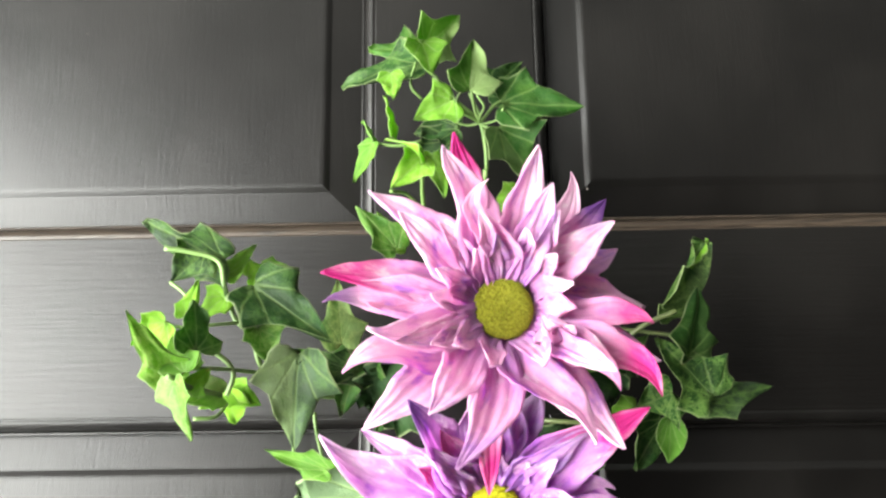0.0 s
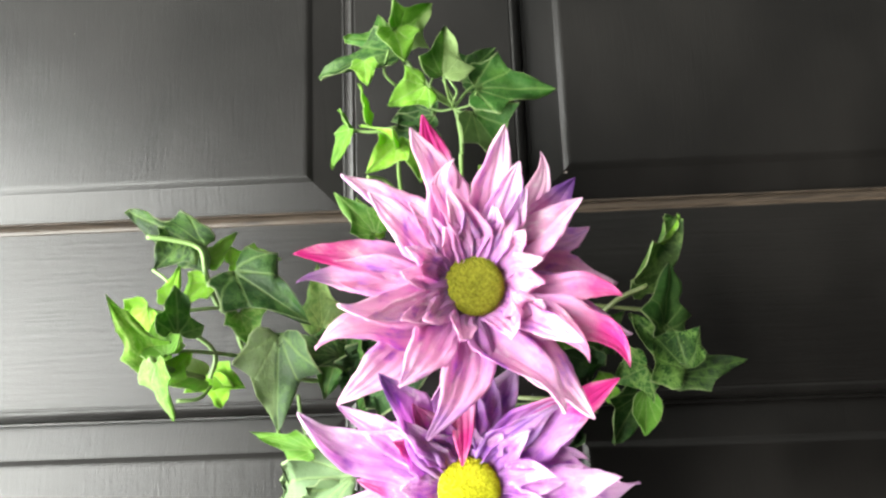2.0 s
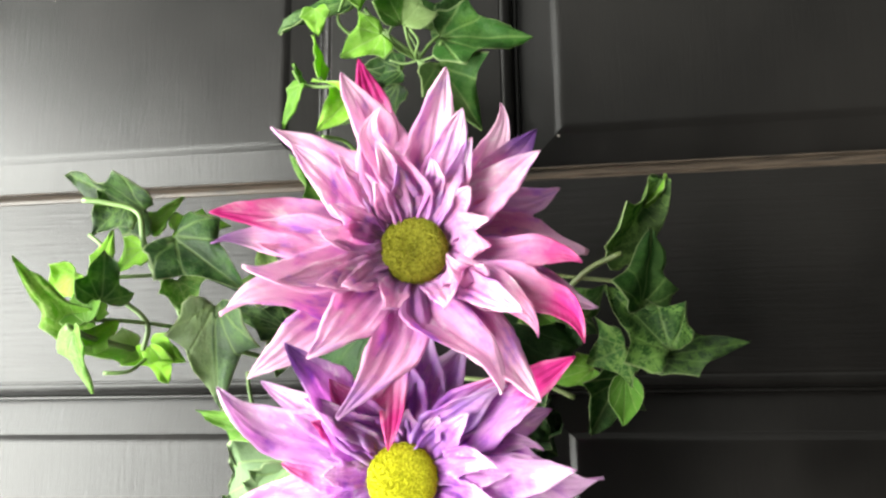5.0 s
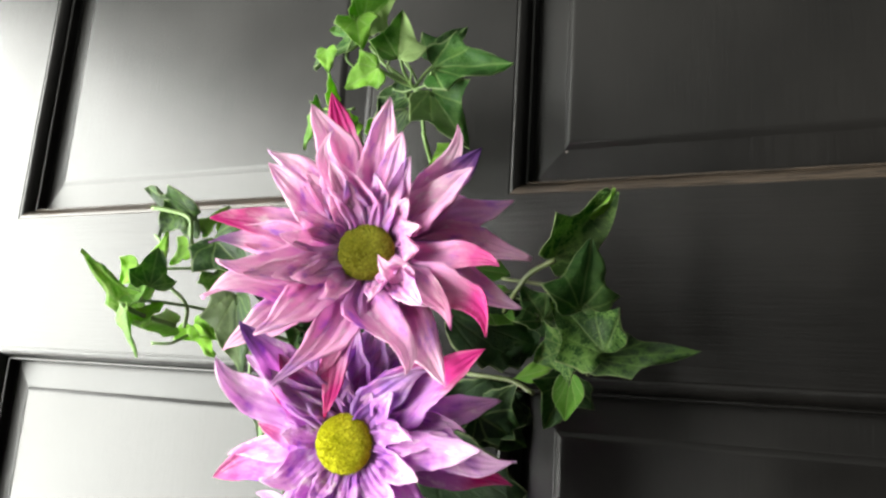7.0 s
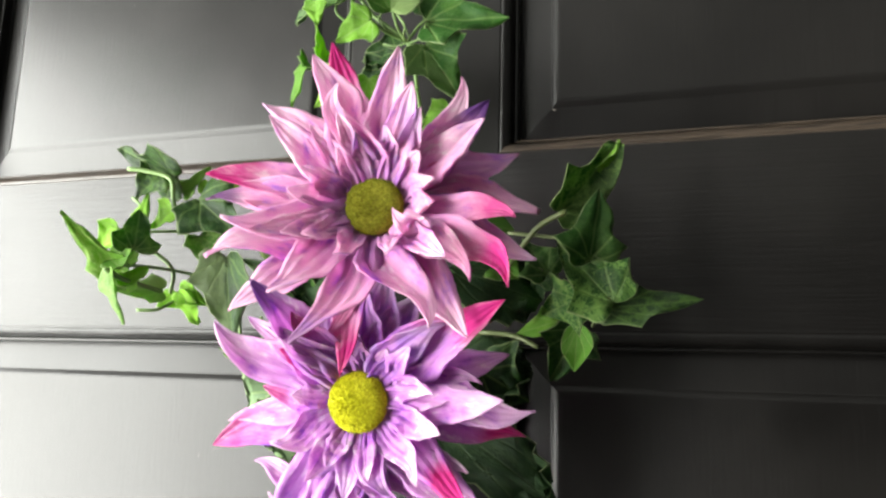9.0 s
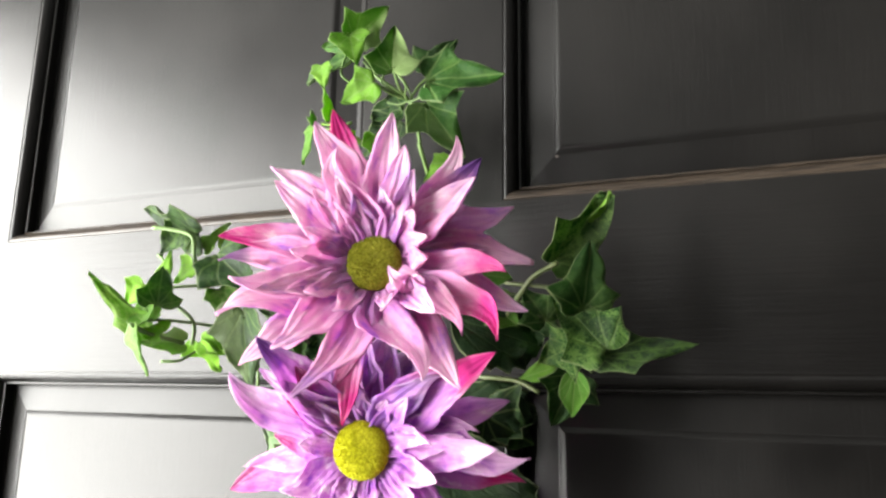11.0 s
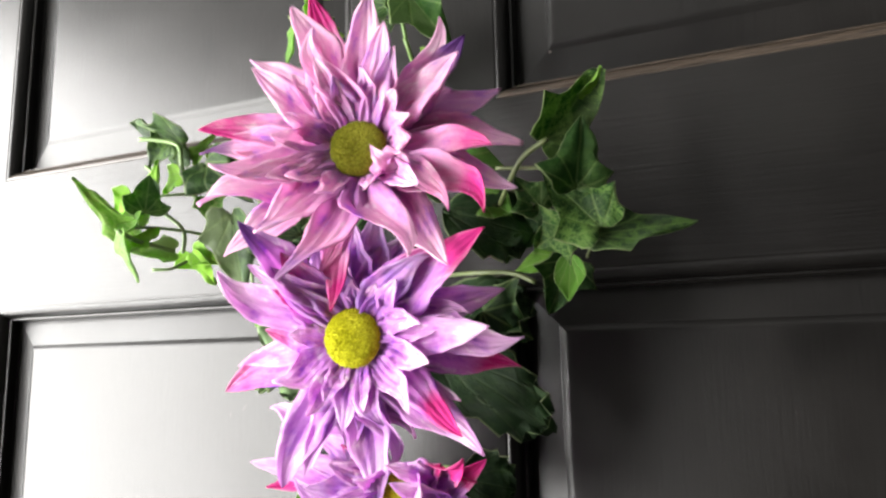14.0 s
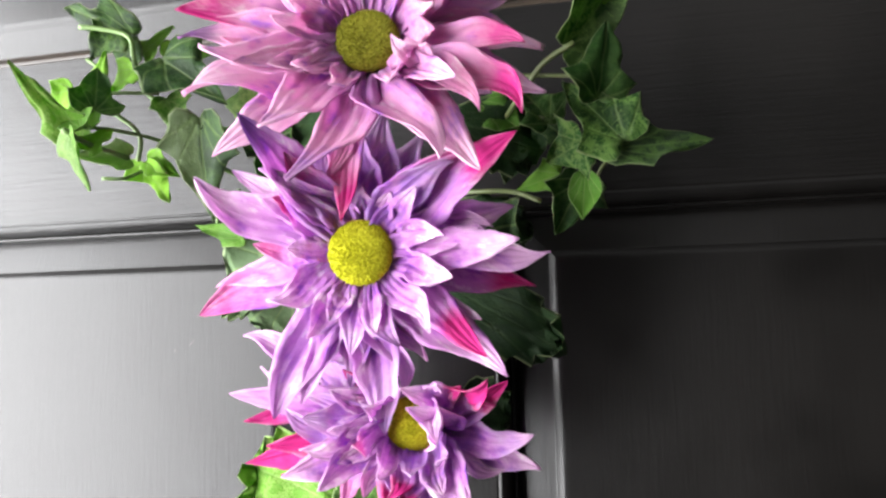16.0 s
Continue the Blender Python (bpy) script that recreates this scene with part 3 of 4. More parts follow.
petal(rose, (-0.0340, -0.1409, 1.5359), 0.014, layer=0.3)
petal(rose, (-0.0244, -0.1356, 1.5306), 0.0084, layer=0.75)
petal(rose, (-0.0532, -0.1245, 1.5473), 0.0135, layer=-0.4, dark=0.6)
petal(rose, (-0.0394, -0.1196, 1.5560), 0.0081, layer=0.05)
petal(rose, (-0.0541, -0.1250, 1.5587), 0.0125, layer=-1, dyed=1, hook=(0, 0, -0.008))
petal(rose, (-0.0368, -0.1209, 1.5474), 0.0075, layer=-0.55, dyed=0.5)
petal(rose, (-0.0373, -0.1113, 1.5952), 0.0155, layer=-0.5, hook=(0, 0, -0.003))
petal(rose, (-0.0237, -0.1267, 1.5826), 0.013, layer=0.3)
petal(rose, (-0.0082, -0.1200, 1.5795), 0.0078, layer=0.75)
petal(rose, (0.0115, -0.1317, 1.5931), 0.012, layer=0.3)
petal(rose, (0.0080, -0.1266, 1.5816), 0.0072, layer=0.75)
petal(rose, (0.0381, -0.1198, 1.5946), 0.0125, layer=0.2, violet=0.6)
petal(rose, (0.0410, -0.1159, 1.5847), 0.0075, layer=0.65, violet=0.6)
petal(rose, (0.0143, -0.1222, 1.5736), 0.007, layer=0.3, start=0.0115, belly=0.002, violet=0.7, dark=0.4)
petal(rose, (-0.0002, -0.1166, 1.5700), 0.0078, layer=0.3, start=0.0115, belly=0.002, violet=0.6)
petal(rose, (0.0397, -0.1127, 1.5673), 0.0078, layer=0.3, start=0.0115, belly=0.002)
petal(rose, (0.0482, -0.1024, 1.5649), 0.0078, layer=0.3, start=0.0115, belly=0.002, dyed=0.8)
petal(rose, (0.0575, -0.1292, 1.5193), 0.0094, layer=0.3, start=0.0115, belly=0.002)
petal(rose, (0.0466, -0.1120, 1.5449), 0.0086, layer=0.3, start=0.0115, belly=0.002, dyed=0.5)
petal(rose, (0.0460, -0.1120, 1.5551), 0.007, layer=0.3, start=0.0115, belly=0.002)
petal(rose, (-0.0092, -0.1250, 1.5597), 0.0078, layer=0.3, start=0.0115, belly=0.002)
petal(rose, (-0.0113, -0.1300, 1.5492), 0.0086, layer=0.3, start=0.0115, belly=0.002)
petal(rose, (-0.0114, -0.1320, 1.5301), 0.0094, layer=0.3, start=0.0115, belly=0.002)
petal(rose, (-0.0031, -0.1300, 1.5301), 0.0078, layer=0.3, start=0.0115, belly=0.002)
petal(rose, (0.0104, -0.1280, 1.5217), 0.0078, layer=0.3, start=0.0115, belly=0.002)
petal(rose, (0.0308, -0.1240, 1.5215), 0.0094, layer=0.3, start=0.0115, belly=0.002)
petal(rose, (0.0267, -0.1200, 1.5769), 0.0078, layer=0.3, start=0.0115, belly=0.002, violet=0.7)
petal(rose, (0.0063, -0.1220, 1.5678), 0.007, layer=0.3, start=0.0115, belly=0.002)
petal(rose, (0.0315, -0.1195, 1.5415), 0.0085, 0.007, 0.6, start=0.0125, hook=(-0.012, 0, 0.012), roll=20)
petal(rose, (0.0440, -0.1175, 1.5375), 0.0085, 0.004, 0.6, start=0.0125, hook=(-0.004, 0, 0.006), roll=30)
# the violet flower below it
violet_one = flower_head((0.0112, -0.0946, 1.4635), (0.12, -1, -0.05), SILK_VIOLET, 1.05, "violet satin flower with white edges and yellow-green centre")
eye(violet_one, 0.0128, 0.007, FUZZ_LIME)
petal(violet_one, (0.0750, -0.1046, 1.5056), 0.015, layer=-1, dyed=1.6, violet=0.5)
petal(violet_one, (0.0551, -0.1046, 1.5011), 0.009, layer=-0.55, dyed=0.8, violet=0.5)
petal(violet_one, (-0.0573, -0.1057, 1.4958), 0.0163, layer=-0.5, pale=0.55)
petal(violet_one, (-0.0404, -0.1047, 1.4985), 0.0098, layer=-0.05, pale=0.55)
petal(violet_one, (0.0840, -0.0846, 1.4622), 0.015, layer=-0.4)
petal(violet_one, (0.0627, -0.0890, 1.4722), 0.009, layer=0.05)
petal(violet_one, (-0.0656, -0.0869, 1.4403), 0.0158, layer=-0.5, dyed=0.8)
petal(violet_one, (-0.0558, -0.0904, 1.4522), 0.0095, layer=-0.05, dyed=0.4)
petal(violet_one, (0.0762, -0.0635, 1.4496), 0.0141, layer=-1.3, dyed=1)
petal(violet_one, (0.0664, -0.0709, 1.4592), 0.0085, layer=-0.85, dyed=0.5)
petal(violet_one, (0.0667, -0.0890, 1.4145), 0.0158, layer=-0.8)
petal(violet_one, (0.0575, -0.0904, 1.4362), 0.0095, layer=-0.35)
petal(violet_one, (0.0599, -0.0951, 1.4224), 0.0119, layer=0.1, dyed=2, belly=0.002)
petal(violet_one, (0.0159, -0.0839, 1.3907), 0.0167, layer=-0.5, violet=0.45)
petal(violet_one, (0.0213, -0.0862, 1.4047), 0.01, layer=-0.05, violet=0.45)
petal(violet_one, (-0.0281, -0.0929, 1.3981), 0.0167, layer=-0.4, pale=0.4, violet=0.35)
petal(violet_one, (-0.0158, -0.0941, 1.4040), 0.01, layer=0.05, pale=0.4, violet=0.35)
petal(violet_one, (-0.0192, -0.1394, 1.5106), 0.0135, layer=-1, violet=0.15, dark=0.7, pale=0.2)
petal(violet_one, (-0.0162, -0.1295, 1.4924), 0.0087, layer=-0.55, violet=0.25)
petal(violet_one, (0.0667, -0.0550, 1.4853), 0.0145, layer=-1.5, violet=0.4)
petal(violet_one, (0.0740, -0.0988, 1.4661), 0.0132, layer=0.2)
petal(violet_one, (0.0591, -0.0986, 1.4707), 0.0079, layer=0.65)
petal(violet_one, (-0.0084, -0.1250, 1.4989), 0.0114, layer=-0.3, violet=0.4, dyed=0.8)
petal(violet_one, (-0.0086, -0.1225, 1.4910), 0.0068, layer=0.15, violet=0.4, dyed=0.4)
petal(violet_one, (0.0336, -0.0850, 1.5131), 0.0167, layer=-1, violet=0.8)
petal(violet_one, (0.0219, -0.0888, 1.5064), 0.01, layer=-0.55, violet=0.8)
petal(violet_one, (0.0092, -0.0950, 1.5172), 0.015, layer=-0.9, violet=0.7)
petal(violet_one, (0.0047, -0.0966, 1.5017), 0.009, layer=-0.45, violet=0.7)
petal(violet_one, (0.0020, -0.1100, 1.5059), 0.0141, layer=-0.7, violet=0.6)
petal(violet_one, (0.0196, -0.0900, 1.5212), 0.0167, layer=-0.8, violet=0.9)
petal(violet_one, (0.0507, -0.1050, 1.4958), 0.0132, layer=0.1, violet=0.9, roll=35)
petal(violet_one, (0.0355, -0.1044, 1.4915), 0.0079, layer=0.55, violet=0.9, roll=35)
petal(violet_one, (0.0032, -0.0880, 1.4095), 0.0123, layer=-0.9, violet=0.9, dark=0.3)
petal(violet_one, (0.0094, -0.0896, 1.4184), 0.0074, layer=-0.45, violet=0.9)
petal(violet_one, (0.0342, -0.0850, 1.4203), 0.0132, layer=-0.9)
petal(violet_one, (0.0232, -0.0900, 1.4280), 0.0079, layer=-0.45)
petal(violet_one, (-0.0338, -0.0993, 1.4682), 0.0086, layer=0.3, start=0.0115, belly=0.002, dyed=0.8)
petal(violet_one, (-0.0244, -0.1067, 1.4449), 0.0101, layer=0.3, start=0.0115, belly=0.002)
petal(violet_one, (0.0493, -0.1034, 1.4523), 0.0094, layer=0.3, start=0.0115, belly=0.002)
petal(violet_one, (-0.0171, -0.1167, 1.4842), 0.0086, layer=0.3, start=0.0115, belly=0.002, dyed=0.9)
petal(violet_one, (0.0471, -0.1060, 1.4675), 0.0078, layer=0.3, start=0.0115, belly=0.002)
petal(violet_one, (0.0278, -0.1020, 1.4266), 0.0086, layer=0.3, start=0.0115, belly=0.002, violet=0.4, dark=0.3)
petal(violet_one, (0.0086, -0.1020, 1.4237), 0.0086, layer=0.3, start=0.0115, belly=0.002, violet=0.6)
petal(violet_one, (-0.0091, -0.1040, 1.4304), 0.0094, layer=0.3, start=0.0115, belly=0.002)
petal(violet_one, (0.0402, -0.1030, 1.4318), 0.0086, layer=0.3, start=0.0115, belly=0.002)
petal(violet_one, (0.0262, -0.1050, 1.4855), 0.007, layer=0.3, start=0.0115, belly=0.002)
petal(violet_one, (0.0371, -0.1080, 1.4864), 0.007, layer=0.3, start=0.0115, belly=0.002, violet=0.5)
petal(violet_one, (-0.0077, -0.1120, 1.4930), 0.0078, layer=0.3, start=0.0115, belly=0.002)
petal(violet_one, (-0.0154, -0.1080, 1.4654), 0.0078, layer=0.3, start=0.0115, belly=0.002)
petal(violet_one, (0.0030, -0.1100, 1.4882), 0.0078, layer=0.3, start=0.0115, belly=0.002)
petal(violet_one, (0.0152, -0.1060, 1.4882), 0.007, layer=0.3, start=0.0115, belly=0.002, violet=0.4)
petal(violet_one, (0.0003, -0.1040, 1.4367), 0.0078, layer=0.3, start=0.0115, belly=0.002)
petal(violet_one, (0.0181, -0.1030, 1.4300), 0.0078, layer=0.3, start=0.0115, belly=0.002)
# the lowest flower, half hidden and turned aside
low_one = flower_head((0.0240, -0.0700, 1.3960), (0.2, -1, -0.25), SILK_VIOLET, 1.25, "violet and magenta satin flower, crumpled, facing downward")
eye(low_one, 0.0115, 0.007, FUZZ_LIME)
petal(low_one, (-0.0597, -0.0600, 1.4310), 0.0123, layer=-0.5, pale=0.35)
petal(low_one, (-0.0501, -0.0619, 1.4171), 0.0074, layer=-0.05, pale=0.35)
petal(low_one, (-0.0552, -0.0800, 1.4069), 0.0132, layer=-0.5, pale=0.35)
petal(low_one, (-0.0534, -0.0700, 1.3940), 0.0123, layer=-0.8, dyed=1)
petal(low_one, (-0.0296, -0.0735, 1.4021), 0.0074, layer=-0.35, dyed=0.5)
petal(low_one, (-0.0579, -0.0600, 1.3737), 0.0141, layer=-0.8, dyed=3)
petal(low_one, (-0.0402, -0.0607, 1.3683), 0.0085, layer=-0.35, dyed=1.5)
petal(low_one, (0.0597, -0.0953, 1.4139), 0.0132, layer=-0.4, dyed=3)
petal(low_one, (0.0491, -0.0929, 1.4115), 0.0079, layer=0.05, dyed=1.5)
petal(low_one, (0.0661, -0.0852, 1.4129), 0.0088, layer=0.2, dyed=3, hook=(-0.004, 0, 0.009))
petal(low_one, (0.0610, -0.0832, 1.4034), 0.0053, layer=0.65, dyed=1.5)
petal(low_one, (0.0744, -0.0722, 1.3904), 0.011, layer=-0.2, violet=0.4, hook=(0, 0, 0.007))
petal(low_one, (0.0750, -0.0594, 1.3743), 0.0119, layer=-0.8, hook=(0, 0, 0.007))
petal(low_one, (0.0608, -0.0638, 1.3746), 0.0071, layer=-0.35)
petal(low_one, (-0.0289, -0.0850, 1.3737), 0.0141, layer=-0.2)
petal(low_one, (-0.0209, -0.0849, 1.3850), 0.0085, layer=0.25)
petal(low_one, (-0.0031, -0.0850, 1.3623), 0.015, layer=-0.3, dyed=0.6)
petal(low_one, (0.0061, -0.0830, 1.3661), 0.009, layer=0.15, dyed=0.3)
petal(low_one, (0.0181, -0.0850, 1.3566), 0.0158, layer=-0.3, dyed=4)
petal(low_one, (0.0166, -0.0846, 1.3653), 0.0095, layer=0.15, dyed=2.0)
petal(low_one, (0.0488, -0.0800, 1.3587), 0.0158, layer=-0.4)
petal(low_one, (0.0380, -0.0787, 1.3672), 0.0095, layer=0.05)
petal(low_one, (0.0314, -0.0750, 1.3478), 0.015, layer=-0.7, violet=0.6)
petal(low_one, (0.0241, -0.0774, 1.3605), 0.009, layer=-0.25, violet=0.6)
petal(low_one, (-0.0221, -0.0750, 1.4200), 0.0141, layer=-0.6, violet=0.7)
petal(low_one, (-0.0077, -0.0762, 1.4182), 0.0085, layer=-0.15, violet=0.7)
petal(low_one, (-0.0277, -0.0850, 1.4022), 0.0132, layer=0, violet=0.9)
petal(low_one, (-0.0184, -0.0837, 1.4065), 0.0079, layer=0.45, violet=0.9)
petal(low_one, (-0.0379, -0.0800, 1.3851), 0.0123, layer=-0.2, dyed=4)
petal(low_one, (-0.0255, -0.0777, 1.3775), 0.0074, layer=0.25, dyed=2.0)
petal(low_one, (-0.0098, -0.0920, 1.3703), 0.0114, layer=0.2, pale=0.35)
petal(low_one, (-0.0029, -0.0887, 1.3808), 0.0068, layer=0.65, pale=0.35)
petal(low_one, (0.0004, -0.0900, 1.4175), 0.0106, layer=0, dyed=1)
petal(low_one, (0.0011, -0.0874, 1.4092), 0.0064, layer=0.45, dyed=0.5)
petal(low_one, (-0.0156, -0.0950, 1.3991), 0.0132, layer=0.3, violet=0.6)
petal(low_one, (-0.0051, -0.0882, 1.3936), 0.0079, layer=0.75, violet=0.6)
petal(low_one, (-0.0132, -0.0950, 1.3860), 0.0123, layer=0.4)
petal(low_one, (-0.0054, -0.0924, 1.3938), 0.0074, layer=0.85)
petal(low_one, (0.0259, -0.0980, 1.4109), 0.0094, layer=0.6, start=0.0105, toward=(1, 0, 0.3), hook=(-0.014, 0, 0), belly=0.008, roll=30)
petal(low_one, (0.0292, -0.1000, 1.4040), 0.0078, layer=0.6, start=0.0105, toward=(1, 0, -0.1), hook=(-0.012, 0, 0.002), belly=0.01, roll=-20)
petal(low_one, (0.0422, -0.1040, 1.3913), 0.0078, layer=0.6, start=0.0105, toward=(0.5, 0, 0.9), hook=(-0.004, 0, -0.01), belly=0.01)
petal(low_one, (0.0407, -0.0980, 1.4126), 0.0086, layer=0.4, start=0.0105, belly=0.003, roll=30)
petal(low_one, (0.0407, -0.1000, 1.3901), 0.0078, layer=0.4, start=0.0105, belly=0.003, roll=-30)
petal(low_one, (0.0293, -0.0950, 1.3775), 0.0086, layer=0.4, start=0.0105, belly=0.003, violet=0.9)
petal(low_one, (0.0158, -0.0950, 1.3761), 0.0078, layer=0.4, start=0.0105, belly=0.003)
petal(low_one, (0.0075, -0.1000, 1.3895), 0.0094, layer=0.4, start=0.0105, belly=0.003, dyed=0.6)
petal(low_one, (0.0122, -0.1000, 1.4043), 0.0094, layer=0.4, start=0.0105, belly=0.003)
petal(low_one, (-0.0036, -0.0950, 1.4102), 0.0086, layer=0.4, start=0.0105, belly=0.003)
petal(low_one, (0.0426, -0.0900, 1.3842), 0.0086, layer=0.4, start=0.0105, belly=0.003, violet=0.6)
# broad flower leaves and the stalks behind; near-black tones hold the shade there
tube("stalk", [Vector((0.0165, -0.1008, 1.5455)) + Vector((0, 0.006, 0)), Vector((0.0165, -0.1008, 1.5455)) + Vector((0.0, 0.05, 0.0)), (0.012, -0.002, 1.545)], 0.0026, STALK, rose)
tube("stalk", [Vector((0.0112, -0.0946, 1.4635)) + Vector((0, 0.006, 0)), Vector((0.0112, -0.0946, 1.4635)) + Vector((0.0, 0.05, 0.0)), (0.012, -0.002, 1.4635)], 0.0026, STALK, violet_one)
tube("stalk", [Vector((0.0240, -0.0700, 1.3960)) + Vector((0, 0.006, 0)), Vector((0.0240, -0.0700, 1.3960)) + Vector((0.0, 0.05, 0.0)), (0.012, -0.002, 1.395)], 0.0026, STALK, low_one)
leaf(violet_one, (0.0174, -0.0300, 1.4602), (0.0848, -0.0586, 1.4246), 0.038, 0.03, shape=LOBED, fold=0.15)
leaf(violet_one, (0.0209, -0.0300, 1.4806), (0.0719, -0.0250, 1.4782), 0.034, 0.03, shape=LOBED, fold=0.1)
# grey-green pair; the high grey and tone paint in their glossy sheen
leaf(violet_one, (-0.0421, -0.0500, 1.4644), (-0.0835, -0.0450, 1.4490), 0.04, 0.5, shape=LOBED, roll=20, droop=0.25, grey=0.8)
leaf(violet_one, (-0.0436, -0.0400, 1.4562), (-0.0650, -0.0450, 1.4374), 0.036, 0.55, shape=LOBED, grey=0.8)
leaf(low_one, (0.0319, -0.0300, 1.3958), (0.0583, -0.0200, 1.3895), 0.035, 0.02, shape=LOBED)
leaf(low_one, (-0.0104, -0.0600, 1.3556), (-0.0630, -0.0500, 1.3710), 0.045, 0.62, shape=LOBED, speckle=0.5)
leaf(low_one, (-0.0026, -0.0600, 1.3559), (-0.0017, -0.0620, 1.3754), 0.03, 0.35, shape=OVAL, speckle=0.5)
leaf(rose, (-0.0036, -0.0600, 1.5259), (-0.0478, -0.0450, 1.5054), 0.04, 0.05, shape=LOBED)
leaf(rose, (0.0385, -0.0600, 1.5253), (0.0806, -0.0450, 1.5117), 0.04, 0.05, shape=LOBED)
# ivy above the rose flower
ivy_up = thing("ivy_sprig", (0.012, -0.03, 1.60), "sprig of bright and dark green cloth ivy rising above a flower", "ivy", "ivy sprigs")
leaf(ivy_up, (-0.0170, -0.0700, 1.6700), (-0.0605, -0.0530, 1.6690), 0.036, 0.13, roll=18, speckle=0.4)
leaf(ivy_up, (-0.0143, -0.0750, 1.6768), (0.0036, -0.0700, 1.6965), 0.027, 0.62, roll=20, halved=1.0)
leaf(ivy_up, (-0.0161, -0.0780, 1.6779), (-0.0110, -0.0800, 1.6609), 0.026, 0.68, shape=YOUNG)
leaf(ivy_up, (0.0066, -0.0700, 1.6562), (0.0095, -0.0750, 1.6808), 0.030, 0.42, fold=0.4, halved=1.0, shape=YOUNG)
leaf(ivy_up, (0.0234, -0.0600, 1.6530), (0.0650, -0.0562, 1.6527), 0.036, 0.27, fold=0.3, droop=0.05)
leaf(ivy_up, (0.0166, -0.0500, 1.6631), (0.0356, -0.0500, 1.6808), 0.028, 0.15)
leaf(ivy_up, (-0.0015, -0.0750, 1.6491), (-0.0199, -0.0780, 1.6397), 0.026, 0.72, shape=YOUNG)
# halved here paints the lit upper half of the folded leaf
leaf(ivy_up, (0.0215, -0.0590, 1.6405), (0.0410, -0.0500, 1.6120), 0.035, 0.27, roll=10, fold=0.4, halved=0.4)
leaf(ivy_up, (-0.0310, -0.0700, 1.6339), (-0.0328, -0.0720, 1.6539), 0.01, 0.95, roll=50, shape=YOUNG)
leaf(ivy_up, (-0.0161, -0.0700, 1.6228), (-0.0310, -0.0750, 1.6065), 0.022, 0.88, speckle=0.3, shape=YOUNG)
leaf(ivy_up, (-0.0160, -0.0730, 1.6204), (-0.0292, -0.0750, 1.6354), 0.016, 0.9, roll=50, droop=0.4, shape=YOUNG)
leaf(ivy_up, (-0.0400, -0.0700, 1.6298), (-0.0509, -0.0650, 1.6125), 0.014, 0.6, roll=40, shape=YOUNG)
leaf(ivy_up, (-0.0406, -0.0700, 1.6306), (-0.0454, -0.0650, 1.6442), 0.009, 0.55, roll=40)
leaf(ivy_up, (0.0011, -0.0450, 1.6459), (-0.0227, -0.0400, 1.6461), 0.026, 0.12)
leaf(ivy_up, (-0.0019, -0.0400, 1.6410), (-0.0325, -0.0300, 1.6261), 0.03, 0.05)
leaf(ivy_up, (-0.0130, -0.0500, 1.6301), (-0.0058, -0.0500, 1.6083), 0.018, 0.75, shape=YOUNG)
leaf(ivy_up, (0.0308, -0.0450, 1.6108), (0.0173, -0.0500, 1.6000), 0.018, 0.72, shape=YOUNG)
leaf(ivy_up, (-0.0309, -0.0500, 1.5821), (-0.0501, -0.0550, 1.6038), 0.022, 0.45, speckle=0.3)
leaf(ivy_up, (-0.0313, -0.0450, 1.5816), (-0.0405, -0.0450, 1.6032), 0.016, 0.85, shape=YOUNG)
leaf(ivy_up, (-0.0309, -0.0800, 1.6613), (-0.0296, -0.0800, 1.6485), 0.016, 0.75, roll=25, shape=YOUNG)
leaf(ivy_up, (-0.0198, -0.0600, 1.6826), (-0.0443, -0.0600, 1.6847), 0.02, 0.4)
tube("stem", [(0.0150, -0.0500, 1.6221), (0.0145, -0.0550, 1.6324), (0.0118, -0.0600, 1.6440), (0.0040, -0.0630, 1.6504), (-0.0043, -0.0660, 1.6567), (-0.0110, -0.0700, 1.6655)], 0.001, STALK, ivy_up)
tube("stem", [(0.0118, -0.0600, 1.6431), (0.0089, -0.0660, 1.6491), (0.0076, -0.0700, 1.6562)], 0.0008, STALK, ivy_up)
tube("stem", [(0.0118, -0.0600, 1.6431), (0.0182, -0.0600, 1.6513), (0.0234, -0.0600, 1.6554)], 0.0008, STALK, ivy_up)
tube("stem", [(0.0118, -0.0600, 1.6431), (0.0145, -0.0600, 1.6413), (0.0173, -0.0600, 1.6394)], 0.0009, STALK, ivy_up)
tube("stem", [(-0.0171, -0.0400, 1.6016), (-0.0175, -0.0550, 1.6124), (-0.0156, -0.0700, 1.6227)], 0.0011, STALK, ivy_up)
tube("stem", [(-0.0171, -0.0400, 1.6022), (-0.0251, -0.0500, 1.6096), (-0.0328, -0.0600, 1.6090)], 0.0009, STALK, ivy_up)
tube("stem", [(-0.0168, -0.0700, 1.6307), (-0.0291, -0.0700, 1.6287), (-0.0406, -0.0700, 1.6306)], 0.0008, STALK, ivy_up)
tube("stem", [(-0.0015, -0.0750, 1.6491), (0.0039, -0.0650, 1.6466), (0.0109, -0.0600, 1.6440)], 0.0008, STALK, ivy_up)
tube("stem", [(-0.0167, -0.0700, 1.6524), (-0.0218, -0.0750, 1.6576), (-0.0190, -0.0750, 1.6692)], 0.0007, STALK, ivy_up)
tube("stem", [(0.0144, -0.0500, 1.6221), (0.0142, -0.0300, 1.6034), (0.0128, -0.0040, 1.5837)], 0.0012, STALK, ivy_up)
tube("stem", [(-0.0171, -0.0400, 1.6031), (-0.0120, -0.0200, 1.5937), (-0.0031, -0.0040, 1.5839)], 0.0012, STALK, ivy_up)
